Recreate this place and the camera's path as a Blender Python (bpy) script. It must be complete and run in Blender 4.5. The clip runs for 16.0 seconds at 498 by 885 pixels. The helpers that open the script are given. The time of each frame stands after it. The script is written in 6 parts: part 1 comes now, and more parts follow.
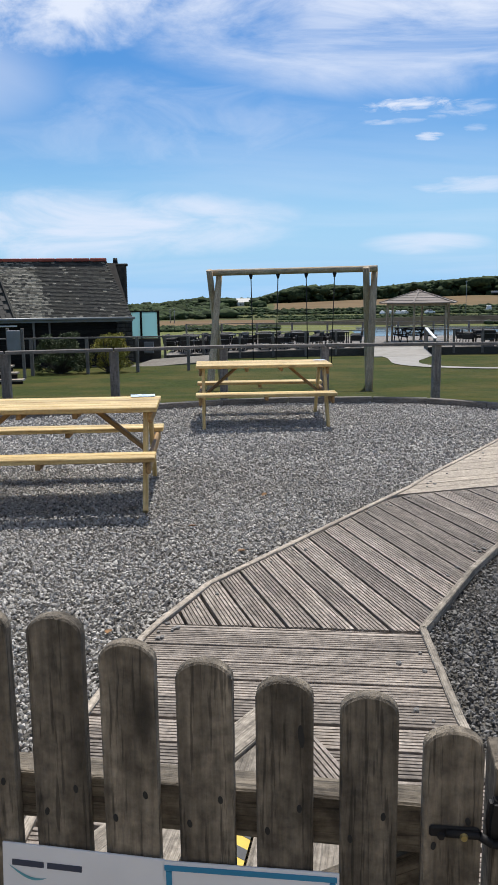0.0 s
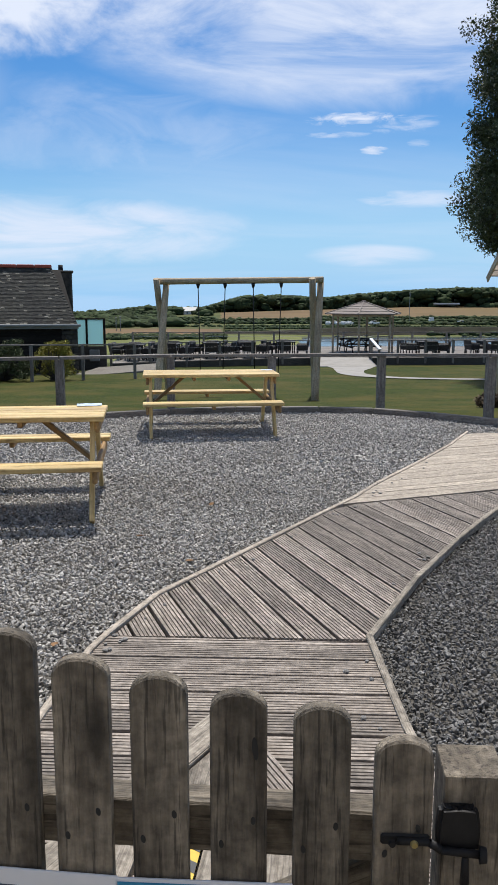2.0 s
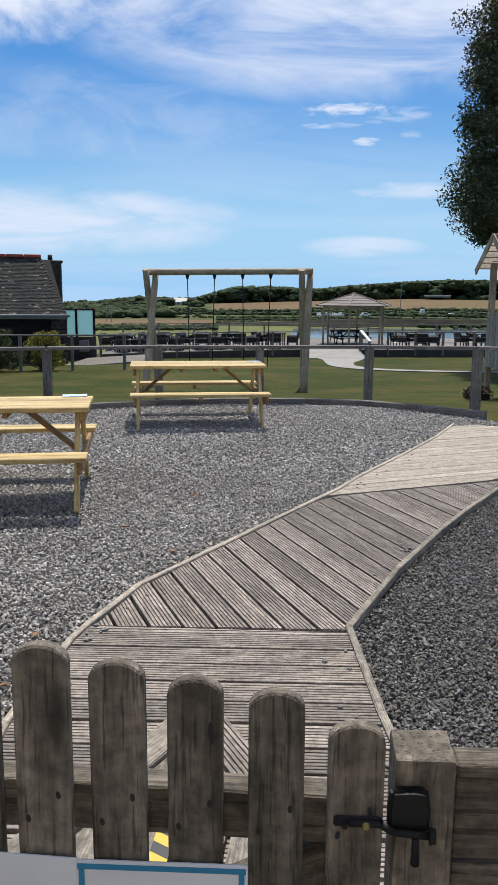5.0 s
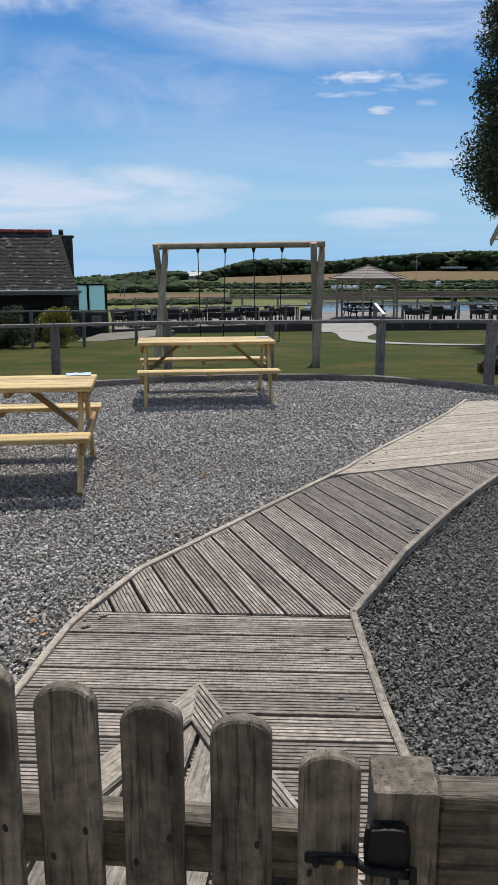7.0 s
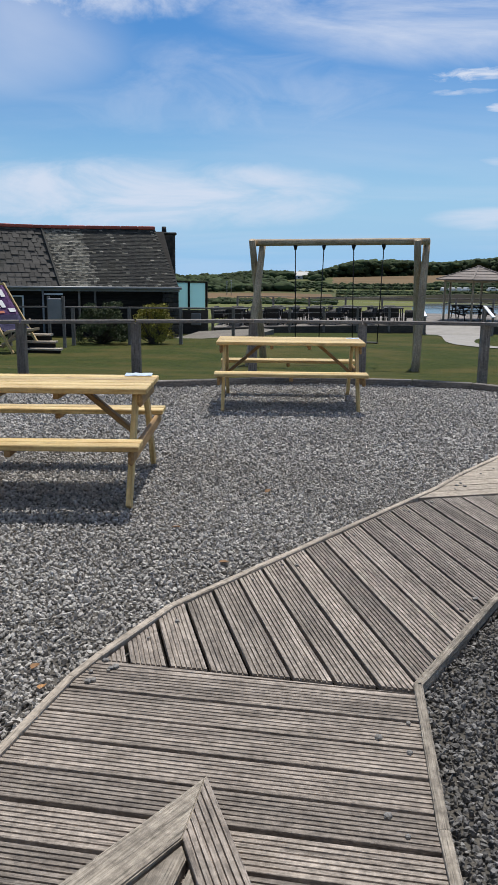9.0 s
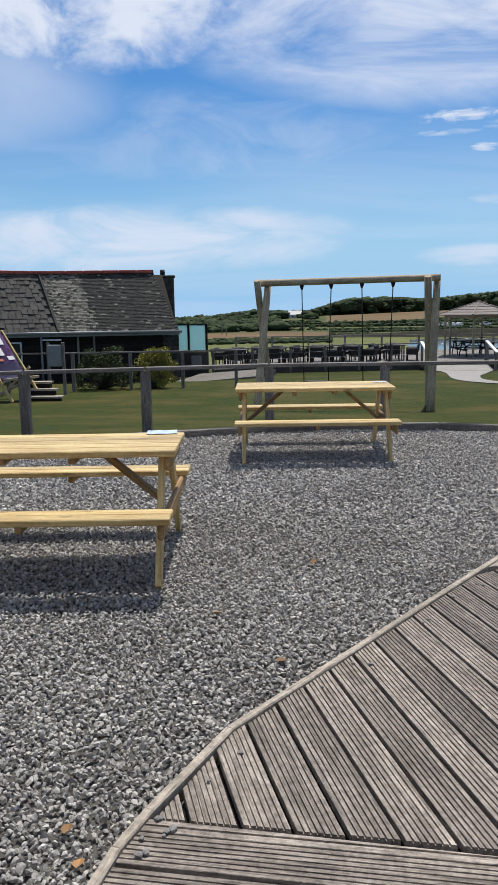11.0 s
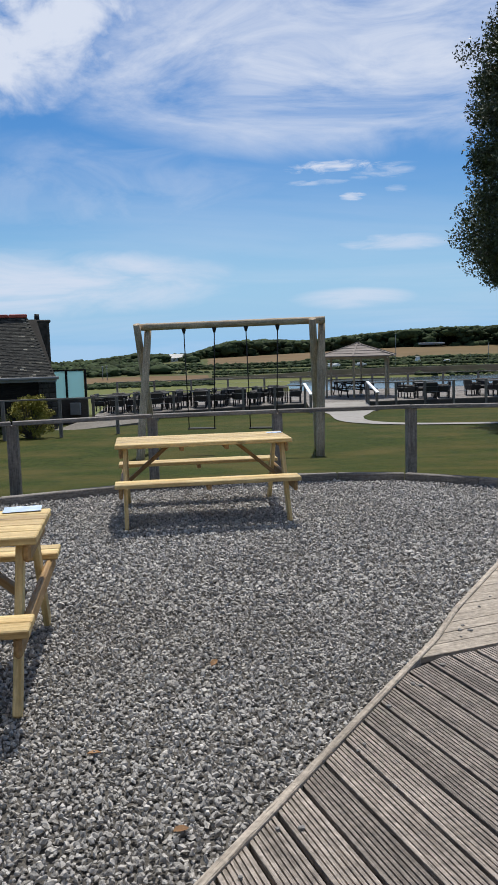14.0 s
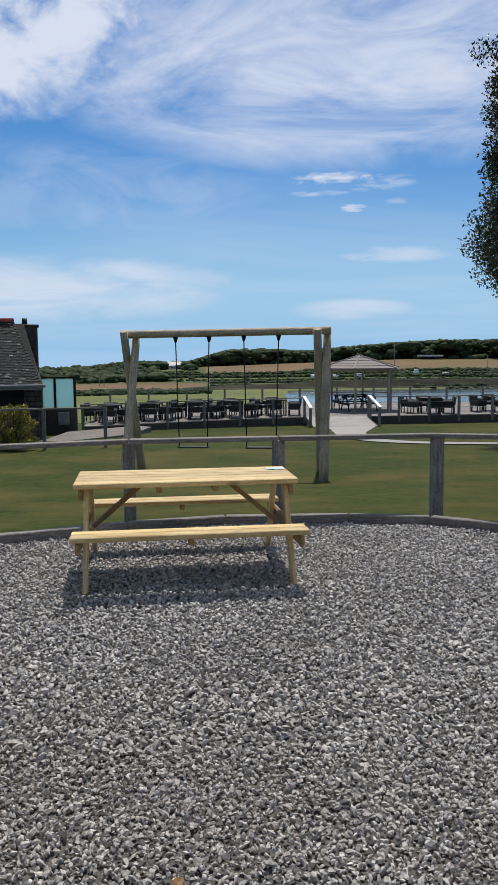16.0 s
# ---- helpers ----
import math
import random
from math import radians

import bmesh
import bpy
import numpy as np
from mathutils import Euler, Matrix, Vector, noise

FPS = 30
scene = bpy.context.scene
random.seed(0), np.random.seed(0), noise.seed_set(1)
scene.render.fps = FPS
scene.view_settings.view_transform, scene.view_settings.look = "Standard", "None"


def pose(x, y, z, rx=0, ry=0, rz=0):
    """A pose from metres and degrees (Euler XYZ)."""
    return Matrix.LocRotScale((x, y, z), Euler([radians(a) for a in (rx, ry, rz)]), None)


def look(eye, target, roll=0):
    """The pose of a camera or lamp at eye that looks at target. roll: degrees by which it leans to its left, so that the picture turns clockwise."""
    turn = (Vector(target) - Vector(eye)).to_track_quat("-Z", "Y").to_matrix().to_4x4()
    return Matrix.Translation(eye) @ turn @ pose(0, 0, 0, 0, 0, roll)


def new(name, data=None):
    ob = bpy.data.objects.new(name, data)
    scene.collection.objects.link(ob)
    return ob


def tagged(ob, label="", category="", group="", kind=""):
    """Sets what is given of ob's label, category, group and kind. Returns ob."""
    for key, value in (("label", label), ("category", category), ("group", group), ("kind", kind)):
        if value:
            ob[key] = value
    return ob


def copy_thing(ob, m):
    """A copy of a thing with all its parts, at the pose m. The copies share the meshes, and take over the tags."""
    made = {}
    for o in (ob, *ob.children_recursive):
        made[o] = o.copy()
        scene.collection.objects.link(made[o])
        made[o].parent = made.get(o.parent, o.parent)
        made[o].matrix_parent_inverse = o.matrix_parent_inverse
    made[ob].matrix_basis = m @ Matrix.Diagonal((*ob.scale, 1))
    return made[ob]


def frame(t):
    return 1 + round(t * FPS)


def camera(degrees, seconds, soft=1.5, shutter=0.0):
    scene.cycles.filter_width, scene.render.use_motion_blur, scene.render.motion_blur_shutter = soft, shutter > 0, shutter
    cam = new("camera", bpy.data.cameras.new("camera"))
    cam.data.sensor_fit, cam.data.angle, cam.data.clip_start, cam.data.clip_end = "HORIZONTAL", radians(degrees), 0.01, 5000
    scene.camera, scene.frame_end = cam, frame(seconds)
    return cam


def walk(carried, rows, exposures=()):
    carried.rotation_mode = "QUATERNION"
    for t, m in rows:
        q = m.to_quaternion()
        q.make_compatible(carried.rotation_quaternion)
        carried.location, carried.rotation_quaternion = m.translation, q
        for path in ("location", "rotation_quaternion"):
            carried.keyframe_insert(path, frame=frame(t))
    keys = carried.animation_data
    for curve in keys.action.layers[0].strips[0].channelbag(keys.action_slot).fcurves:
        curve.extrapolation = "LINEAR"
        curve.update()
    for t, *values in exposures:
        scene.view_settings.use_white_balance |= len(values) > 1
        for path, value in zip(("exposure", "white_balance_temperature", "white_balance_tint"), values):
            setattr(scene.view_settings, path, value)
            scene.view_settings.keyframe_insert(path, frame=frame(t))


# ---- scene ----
cam = camera(34.58, 16.0, soft=1.0)
PATH = [
    (0, (-0.136, 0.585, 1.593), (-0.161, 2.55, 1.224), -0.7),
    (0.5, (-0.135, 0.57, 1.597), (-0.113, 2.536, 1.234), -0.6),
    (1, (-0.138, 0.571, 1.595), (-0.078, 2.537, 1.231), -0.3),
    (1.5, (-0.147, 0.576, 1.597), (-0.063, 2.541, 1.235), 0.2),
    (2, (-0.147, 0.577, 1.602), (-0.038, 2.543, 1.254), 0.1),
    (2.5, (-0.143, 0.585, 1.599), (-0.021, 2.551, 1.256), -0.3),
    (3, (-0.14, 0.58, 1.601), (0.004, 2.544, 1.255), -0.2),
    (3.5, (-0.138, 0.575, 1.597), (-0.016, 2.538, 1.235), 0.2),
    (4, (-0.13, 0.564, 1.596), (-0.017, 2.526, 1.225), 0.3),
    (4.2, (-0.123, 0.555, 1.598), (0.012, 2.516, 1.227), 0.2),
    (6.3, (-0.068, 0.558, 1.625), (0.053, 2.52, 1.258), 0.8),
    (6.5, (-0.058, 0.574, 1.629), (0.072, 2.535, 1.255), 0.4),
    (7, (-0.028, 0.666, 1.618), (0.066, 2.616, 1.186), -0.1),
    (7.5, (0.021, 0.895, 1.595), (0.053, 2.844, 1.149), 1.8),
    (8, (0.115, 1.143, 1.582), (0.033, 3.096, 1.157), 2.45),
    (8.5, (0.206, 1.312, 1.573), (0.046, 3.261, 1.151), 1.35),
    (8.7, (0.222, 1.327, 1.567), (0.053, 3.272, 1.133), 0.85),
    (10.8, (-0.120, 1.889, 1.553), (-0.1996, 3.8547, 1.1929), -1.58),
    (11, (-0.117, 1.994, 1.580), (-0.2695, 3.9597, 1.2422), -0.93),
    (11.5, (-0.084, 2.213, 1.574), (-0.2822, 4.1791, 1.2647), 0.42),
    (12, (-0.041, 2.383, 1.592), (-0.2475, 4.3527, 1.3148), 1.12),
    (12.5, (-0.006, 2.459, 1.608), (-0.2832, 4.4215, 1.3386), 0.71),
    (13, (0.068, 2.545, 1.609), (-0.2165, 4.5050, 1.3322), 0.59),
    (13.5, (-0.024, 2.655, 1.590), (-0.1379, 4.6341, 1.3254), -0.02),
    (14, (-0.160, 2.858, 1.600), (-0.0230, 4.8390, 1.3608), -1.63),
    (14.5, (-0.246, 3.254, 1.609), (-0.0790, 5.2358, 1.4006), -2.43),
    (15, (-0.234, 3.604, 1.598), (-0.0727, 5.5893, 1.4206), -1.63),
    (15.5, (-0.189, 3.982, 1.616), (0.0374, 5.9618, 1.4398), -0.32),
    (16, (-0.037, 4.414, 1.651), (0.1091, 6.3965, 1.4334), -0.48),
]
walk(cam, [(t, look(e, g, r)) for t, e, g, r in PATH], exposures=[(0, 0.10), (6.3, 0.08), (7.5, -0.14), (8.2, -0.12), (11, -0.02), (12.5, -0.10), (16, -0.10)])

# ---- world and sun ----
SUN = Vector((0.08, 0.48, 1.0)).normalized()
world = bpy.data.worlds.new("sky")
scene.world = world
world.use_nodes = True
wn, wl = world.node_tree.nodes, world.node_tree.links
wn.clear()


def math_node(nodes, links, op, a, b=None):
    n = nodes.new("ShaderNodeMath")
    n.operation = op
    for i, v in enumerate((a, b)):
        if v is None:
            continue
        if isinstance(v, (int, float)):
            n.inputs[i].default_value = v
        else:
            links.new(v, n.inputs[i])
    return n.outputs[0]


def build_sky():
    """Blue summer sky with thin streaks of high cloud and a few brighter heaps."""
    out = wn.new("ShaderNodeOutputWorld")
    bg = wn.new("ShaderNodeBackground")
    bg.inputs[1].default_value = SKY_STRENGTH
    sky = wn.new("ShaderNodeTexSky")
    sky.sky_type = "NISHITA"
    sky.sun_disc = False
    sky.sun_elevation = math.asin(SUN.z)
    sky.sun_rotation = math.atan2(SUN.x, SUN.y)
    sky.air_density, sky.dust_density, sky.ozone_density = 1.0, 0.6, 2.5
    tc = wn.new("ShaderNodeTexCoord")
    sep = wn.new("ShaderNodeSeparateXYZ")
    wl.new(tc.outputs["Generated"], sep.inputs[0])
    up = math_node(wn, wl, "MAXIMUM", sep.outputs[2], 0.0)
    low = math_node(wn, wl, "ADD", up, 0.12)
    px = math_node(wn, wl, "DIVIDE", sep.outputs[0], low)
    py = math_node(wn, wl, "DIVIDE", sep.outputs[1], low)
    comb = wn.new("ShaderNodeCombineXYZ")
    wl.new(px, comb.inputs[0])
    wl.new(py, comb.inputs[1])

    turn = math_node(wn, wl, "MULTIPLY", math_node(wn, wl, "ARCTAN2", sep.outputs[0], sep.outputs[1]), 180 / math.pi)
    rise = math_node(wn, wl, "MULTIPLY", math_node(wn, wl, "ARCSINE", sep.outputs[2]), 180 / math.pi)
    flat = wn.new("ShaderNodeCombineXYZ")
    wl.new(turn, flat.inputs[0])
    wl.new(rise, flat.inputs[1])

    def wisp(vec, scale, stretch, lean, detail, rough, distort, seed):
        mp = wn.new("ShaderNodeMapping")
        mp.inputs["Scale"].default_value = (stretch, 1.0, 1.0)
        mp.inputs["Rotation"].default_value = (0, 0, radians(lean))
        mp.inputs["Location"].default_value = (seed, seed * 0.7, 0)
        wl.new(vec, mp.inputs[0])
        nz = wn.new("ShaderNodeTexNoise")
        nz.inputs["Scale"].default_value, nz.inputs["Detail"].default_value = scale, detail
        nz.inputs["Roughness"].default_value, nz.inputs["Distortion"].default_value = rough, distort
        wl.new(mp.outputs[0], nz.inputs["Vector"])
        return nz.outputs[0]

    fine = wisp(flat.outputs[0], 0.35, 0.35, -6, 9, 0.6, 0.8, 4.0)
    thin = wisp(flat.outputs[0], 1.5, 0.16, 4, 9, 0.62, 0.5, 2.2)
    puffy = wisp(flat.outputs[0], 0.30, 0.7, 8, 10, 0.6, 0.3, 9.0)
    streaky = wisp(flat.outputs[0], 2.1, 0.22, -13, 9, 0.62, 0.7, 5.3)
    cirrus = wisp(flat.outputs[0], 0.17, 0.34, -9, 10, 0.62, 1.3, 7.4)
    soft = wisp(flat.outputs[0], 0.10, 0.4, -10, 6, 0.5, 0.5, 1.5)

    def bank(az, el, w, h, strength, tex, lo, hi):
        """A cloud bank round a heading, broken up by a texture."""
        a = math_node(wn, wl, "POWER", math_node(wn, wl, "ABSOLUTE", math_node(wn, wl, "DIVIDE", math_node(wn, wl, "SUBTRACT", turn, az), w)), 2.0)
        e = math_node(wn, wl, "POWER", math_node(wn, wl, "ABSOLUTE", math_node(wn, wl, "DIVIDE", math_node(wn, wl, "SUBTRACT", rise, el), h)), 2.0)
        g = math_node(wn, wl, "MAXIMUM", math_node(wn, wl, "SUBTRACT", 1.0, math_node(wn, wl, "ADD", a, e)), 0.0)
        v = math_node(wn, wl, "MULTIPLY", tex, math_node(wn, wl, "POWER", g, 0.7))
        mr = wn.new("ShaderNodeMapRange")
        mr.interpolation_type = "SMOOTHSTEP"
        mr.inputs[1].default_value, mr.inputs[2].default_value = lo, hi
        wl.new(v, mr.inputs[0])
        return math_node(wn, wl, "MULTIPLY", mr.outputs[0], strength)

    banks = [
        bank(-16, 21.4, 20, 8.6, 1.0, puffy, 0.225, 0.52),
        bank(-12, 4.6, 20, 3.2, 0.85, fine, 0.20, 0.60),
        bank(10.4, 11.9, 5.0, 0.75, 0.95, streaky, 0.30, 0.62),
        bank(13.6, 11.5, 4.0, 0.9, 0.5, streaky, 0.30, 0.70),
        bank(9.2, 10.95, 3.0, 0.30, 0.55, streaky, 0.22, 0.60),
        bank(11.6, 9.95, 1.3, 0.42, 0.85, streaky, 0.24, 0.52),
        bank(14.6, 10.3, 1.1, 0.4, 0.35, streaky, 0.24, 0.60),
        bank(14.6, 6.8, 5.0, 0.8, 0.65, thin, 0.14, 0.66),
        bank(11.6, 3.1, 5.4, 0.95, 0.8, fine, 0.14, 0.58),
        bank(12, 18.8, 26, 7.6, 0.95, cirrus, 0.14, 0.58),
        bank(14, 16.6, 18, 3.6, 0.8, cirrus, 0.12, 0.60),
        bank(-24, 13.5, 14, 5.0, 0.55, soft, 0.15, 0.6),
        bank(-6, 11.0, 20, 4.6, 0.32, fine, 0.24, 0.68),
    ]
    m2 = banks[0]
    for v in banks[1:]:
        m2 = math_node(wn, wl, "MAXIMUM", m2, v)
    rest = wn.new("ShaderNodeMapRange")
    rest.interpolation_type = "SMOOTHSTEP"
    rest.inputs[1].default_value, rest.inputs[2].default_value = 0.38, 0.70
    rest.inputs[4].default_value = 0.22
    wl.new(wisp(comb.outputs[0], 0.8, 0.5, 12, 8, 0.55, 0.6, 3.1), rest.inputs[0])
    # cloud thickened overhead, above the view, to whiten the fill light
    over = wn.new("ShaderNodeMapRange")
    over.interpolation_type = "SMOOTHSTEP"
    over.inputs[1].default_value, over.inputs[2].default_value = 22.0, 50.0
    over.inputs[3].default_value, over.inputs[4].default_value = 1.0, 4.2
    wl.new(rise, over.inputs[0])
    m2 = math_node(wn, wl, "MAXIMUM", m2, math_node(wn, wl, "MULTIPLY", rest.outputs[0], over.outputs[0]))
    haze = wn.new("ShaderNodeMapRange")
    haze.interpolation_type = "SMOOTHSTEP"
    haze.inputs[1].default_value, haze.inputs[2].default_value = -0.02, 0.21
    haze.inputs[3].default_value, haze.inputs[4].default_value = 0.92, 0.0
    wl.new(up, haze.inputs[0])
    mix = wn.new("ShaderNodeMix")
    mix.data_type = "RGBA"
    wl.new(m2, mix.inputs[0])
    hs = wn.new("ShaderNodeHueSaturation")
    hs.inputs["Saturation"].default_value = 1.45
    wl.new(sky.outputs[0], hs.inputs["Color"])
    gain = wn.new("ShaderNodeMix")
    gain.data_type, gain.blend_type = "RGBA", "MULTIPLY"
    gain.inputs[0].default_value = 1.0
    wl.new(hs.outputs[0], gain.inputs[6])
    gain.inputs[7].default_value = (0.94, 0.99, 1.09, 1)
    air = wn.new("ShaderNodeMix")
    air.data_type = "RGBA"
    wl.new(haze.outputs[0], air.inputs[0])
    wl.new(gain.outputs[2], air.inputs[6])
    air.inputs[7].default_value = (3.2, 6.3, 9.9, 1)
    wl.new(air.outputs[2], mix.inputs[6])
    mix.inputs[7].default_value = CLOUD
    # thin even grey added overhead, out of view, to take blue out of the shadows
    fill_veil = wn.new("ShaderNodeMapRange")
    fill_veil.interpolation_type = "SMOOTHSTEP"
    fill_veil.inputs[1].default_value, fill_veil.inputs[2].default_value, fill_veil.inputs[4].default_value = 27.0, 50.0, 0.85
    wl.new(rise, fill_veil.inputs[0])
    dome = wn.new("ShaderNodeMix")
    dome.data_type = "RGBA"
    wl.new(fill_veil.outputs[0], dome.inputs[0])
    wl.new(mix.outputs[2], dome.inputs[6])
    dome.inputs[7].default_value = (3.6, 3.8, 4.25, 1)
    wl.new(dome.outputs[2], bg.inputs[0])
    wl.new(bg.outputs[0], out.inputs[0])


SKY_STRENGTH = 0.094
CLOUD = (7.7, 8.4, 9.9, 1)
build_sky()
sun_data = bpy.data.lights.new("sun", "SUN")
sun_data.energy, sun_data.angle, sun_data.color = 4.5, radians(1.2), (1.0, 0.965, 0.91)
sun = new("sun", sun_data)
sun.matrix_basis = look(tuple(SUN * 60), (0, 0, 0))


# ---- materials ----
def surface(name, dark, light, scale=(1, 1, 1), noise_scale=6.0, detail=6.0, rough=0.75, bump=0.3, bump_scale=40.0,
            metallic=0.0, vary=0.25, island=False, stain=0.35, stain_scale=0.7, stain_color=None, lo=0.3, hi=0.7,
            spec=0.5, cells=0.0, knots=0.0, streak=False, wear=0.0):
    """Two-scale surface: grain between two colours, broad stains, fine relief; pieces vary by their random number."""
    m = bpy.data.materials.new(name)
    m.use_nodes = True
    n, k = m.node_tree.nodes, m.node_tree.links
    b = n["Principled BSDF"]
    b.inputs["Metallic"].default_value = metallic
    b.inputs["Specular IOR Level"].default_value = spec
    tc = n.new("ShaderNodeTexCoord")
    oi = n.new("ShaderNodeObjectInfo")
    geo = n.new("ShaderNodeNewGeometry")
    rnd = geo.outputs["Random Per Island"] if island else oi.outputs["Random"]
    off = math_node(n, k, "MULTIPLY", rnd, 37.0)
    add = n.new("ShaderNodeVectorMath")
    add.operation = "ADD"
    k.new(tc.outputs["Object"], add.inputs[0])
    k.new(off, add.inputs[1])
    mp = n.new("ShaderNodeMapping")
    mp.inputs["Scale"].default_value = scale
    k.new(add.outputs[0], mp.inputs[0])

    def noise_tex(sc, det, vec):
        z = n.new("ShaderNodeTexNoise")
        z.inputs["Scale"].default_value, z.inputs["Detail"].default_value = sc, det
        z.inputs["Roughness"].default_value = 0.6
        k.new(vec, z.inputs["Vector"])
        return z.outputs[0]

    grain = noise_tex(noise_scale, detail, mp.outputs[0])
    rng = n.new("ShaderNodeMapRange")
    rng.inputs[1].default_value, rng.inputs[2].default_value = lo, hi
    k.new(grain, rng.inputs[0])
    mix = n.new("ShaderNodeMix")
    mix.data_type = "RGBA"
    k.new(rng.outputs[0], mix.inputs[0])
    mix.inputs[6].default_value, mix.inputs[7].default_value = (*dark, 1), (*light, 1)
    stain_vec = tc.outputs["Object"] if island else add.outputs[0]
    if streak:
        sm = n.new("ShaderNodeMapping")
        sm.inputs["Scale"].default_value = (0.35, 2.2, 2.2)
        k.new(add.outputs[0], sm.inputs[0])
        stain_vec = sm.outputs[0]
    broad = noise_tex(stain_scale, 4.0, stain_vec)
    br = n.new("ShaderNodeMapRange")
    br.inputs[1].default_value, br.inputs[2].default_value = 0.42, 0.68
    br.inputs[3].default_value, br.inputs[4].default_value = 0.0, stain
    k.new(broad, br.inputs[0])
    mix2 = n.new("ShaderNodeMix")
    mix2.data_type = "RGBA"
    k.new(br.outputs[0], mix2.inputs[0])
    k.new(mix.outputs[2], mix2.inputs[6])
    sc = stain_color or tuple(c * 0.45 for c in dark)
    mix2.inputs[7].default_value = (*sc, 1)
    toned = mix2.outputs[2]
    if knots:
        km = n.new("ShaderNodeMapping")
        km.inputs["Scale"].default_value = (2.6, 7.0, 7.0)
        k.new(add.outputs[0], km.inputs[0])
        kv = n.new("ShaderNodeTexVoronoi")
        kv.inputs["Scale"].default_value = 1.0
        k.new(km.outputs[0], kv.inputs["Vector"])
        kr = n.new("ShaderNodeMapRange")
        kr.interpolation_type = "SMOOTHSTEP"
        kr.inputs[1].default_value, kr.inputs[2].default_value = 0.05, 0.17
        kr.inputs[3].default_value, kr.inputs[4].default_value = knots, 0.0
        k.new(kv.outputs["Distance"], kr.inputs[0])
        km2 = n.new("ShaderNodeMix")
        km2.data_type = "RGBA"
        k.new(kr.outputs[0], km2.inputs[0])
        k.new(toned, km2.inputs[6])
        km2.inputs[7].default_value = (*(c * 0.3 for c in dark), 1)
        toned = km2.outputs[2]
    if wear:
        # blotchy bleaching and fine drying cracks along the grain
        blot = noise_tex(38.0, 8.0, add.outputs[0])
        cm = n.new("ShaderNodeMapping")
        cm.inputs["Scale"].default_value = (7.0, 130.0, 130.0)
        k.new(add.outputs[0], cm.inputs[0])
        crack = n.new("ShaderNodeMapRange")
        crack.inputs[1].default_value, crack.inputs[2].default_value = 0.36, 0.43
        crack.inputs[3].default_value, crack.inputs[4].default_value = 1.0 - 0.75 * wear, 1.0
        k.new(noise_tex(1.0, 4.0, cm.outputs[0]), crack.inputs[0])
        tone = n.new("ShaderNodeMapRange")
        tone.inputs[1].default_value, tone.inputs[2].default_value = 0.32, 0.68
        tone.inputs[3].default_value, tone.inputs[4].default_value = 1.0 - 0.55 * wear, 1.0 + 0.6 * wear
        k.new(blot, tone.inputs[0])
        wv = n.new("ShaderNodeHueSaturation")
        k.new(math_node(n, k, "MULTIPLY", tone.outputs[0], crack.outputs[0]), wv.inputs["Value"])
        k.new(toned, wv.inputs["Color"])
        toned = wv.outputs[0]
    hsv = n.new("ShaderNodeHueSaturation")
    val = n.new("ShaderNodeMapRange")
    val.inputs[3].default_value, val.inputs[4].default_value = 1.0 - vary, 1.0 + vary
    k.new(rnd, val.inputs[0])
    k.new(val.outputs[0], hsv.inputs["Value"])
    k.new(toned, hsv.inputs["Color"])
    k.new(hsv.outputs[0], b.inputs["Base Color"])
    rr = n.new("ShaderNodeMapRange")
    rr.inputs[3].default_value, rr.inputs[4].default_value = max(rough - 0.12, 0.02), min(rough + 0.12, 1.0)
    k.new(grain, rr.inputs[0])
    k.new(rr.outputs[0], b.inputs["Roughness"])
    if bump:
        fine = noise_tex(bump_scale, 5.0, mp.outputs[0])
        if cells:
            vo = n.new("ShaderNodeTexVoronoi")
            vo.inputs["Scale"].default_value = cells
            k.new(tc.outputs["Object"], vo.inputs["Vector"])
            fine = math_node(n, k, "ADD", fine, vo.outputs["Distance"])
        bm_ = n.new("ShaderNodeBump")
        bm_.inputs["Strength"].default_value = bump
        bm_.inputs["Distance"].default_value = 0.01
        k.new(fine, bm_.inputs["Height"])
        k.new(bm_.outputs[0], b.inputs["Normal"])
    return m


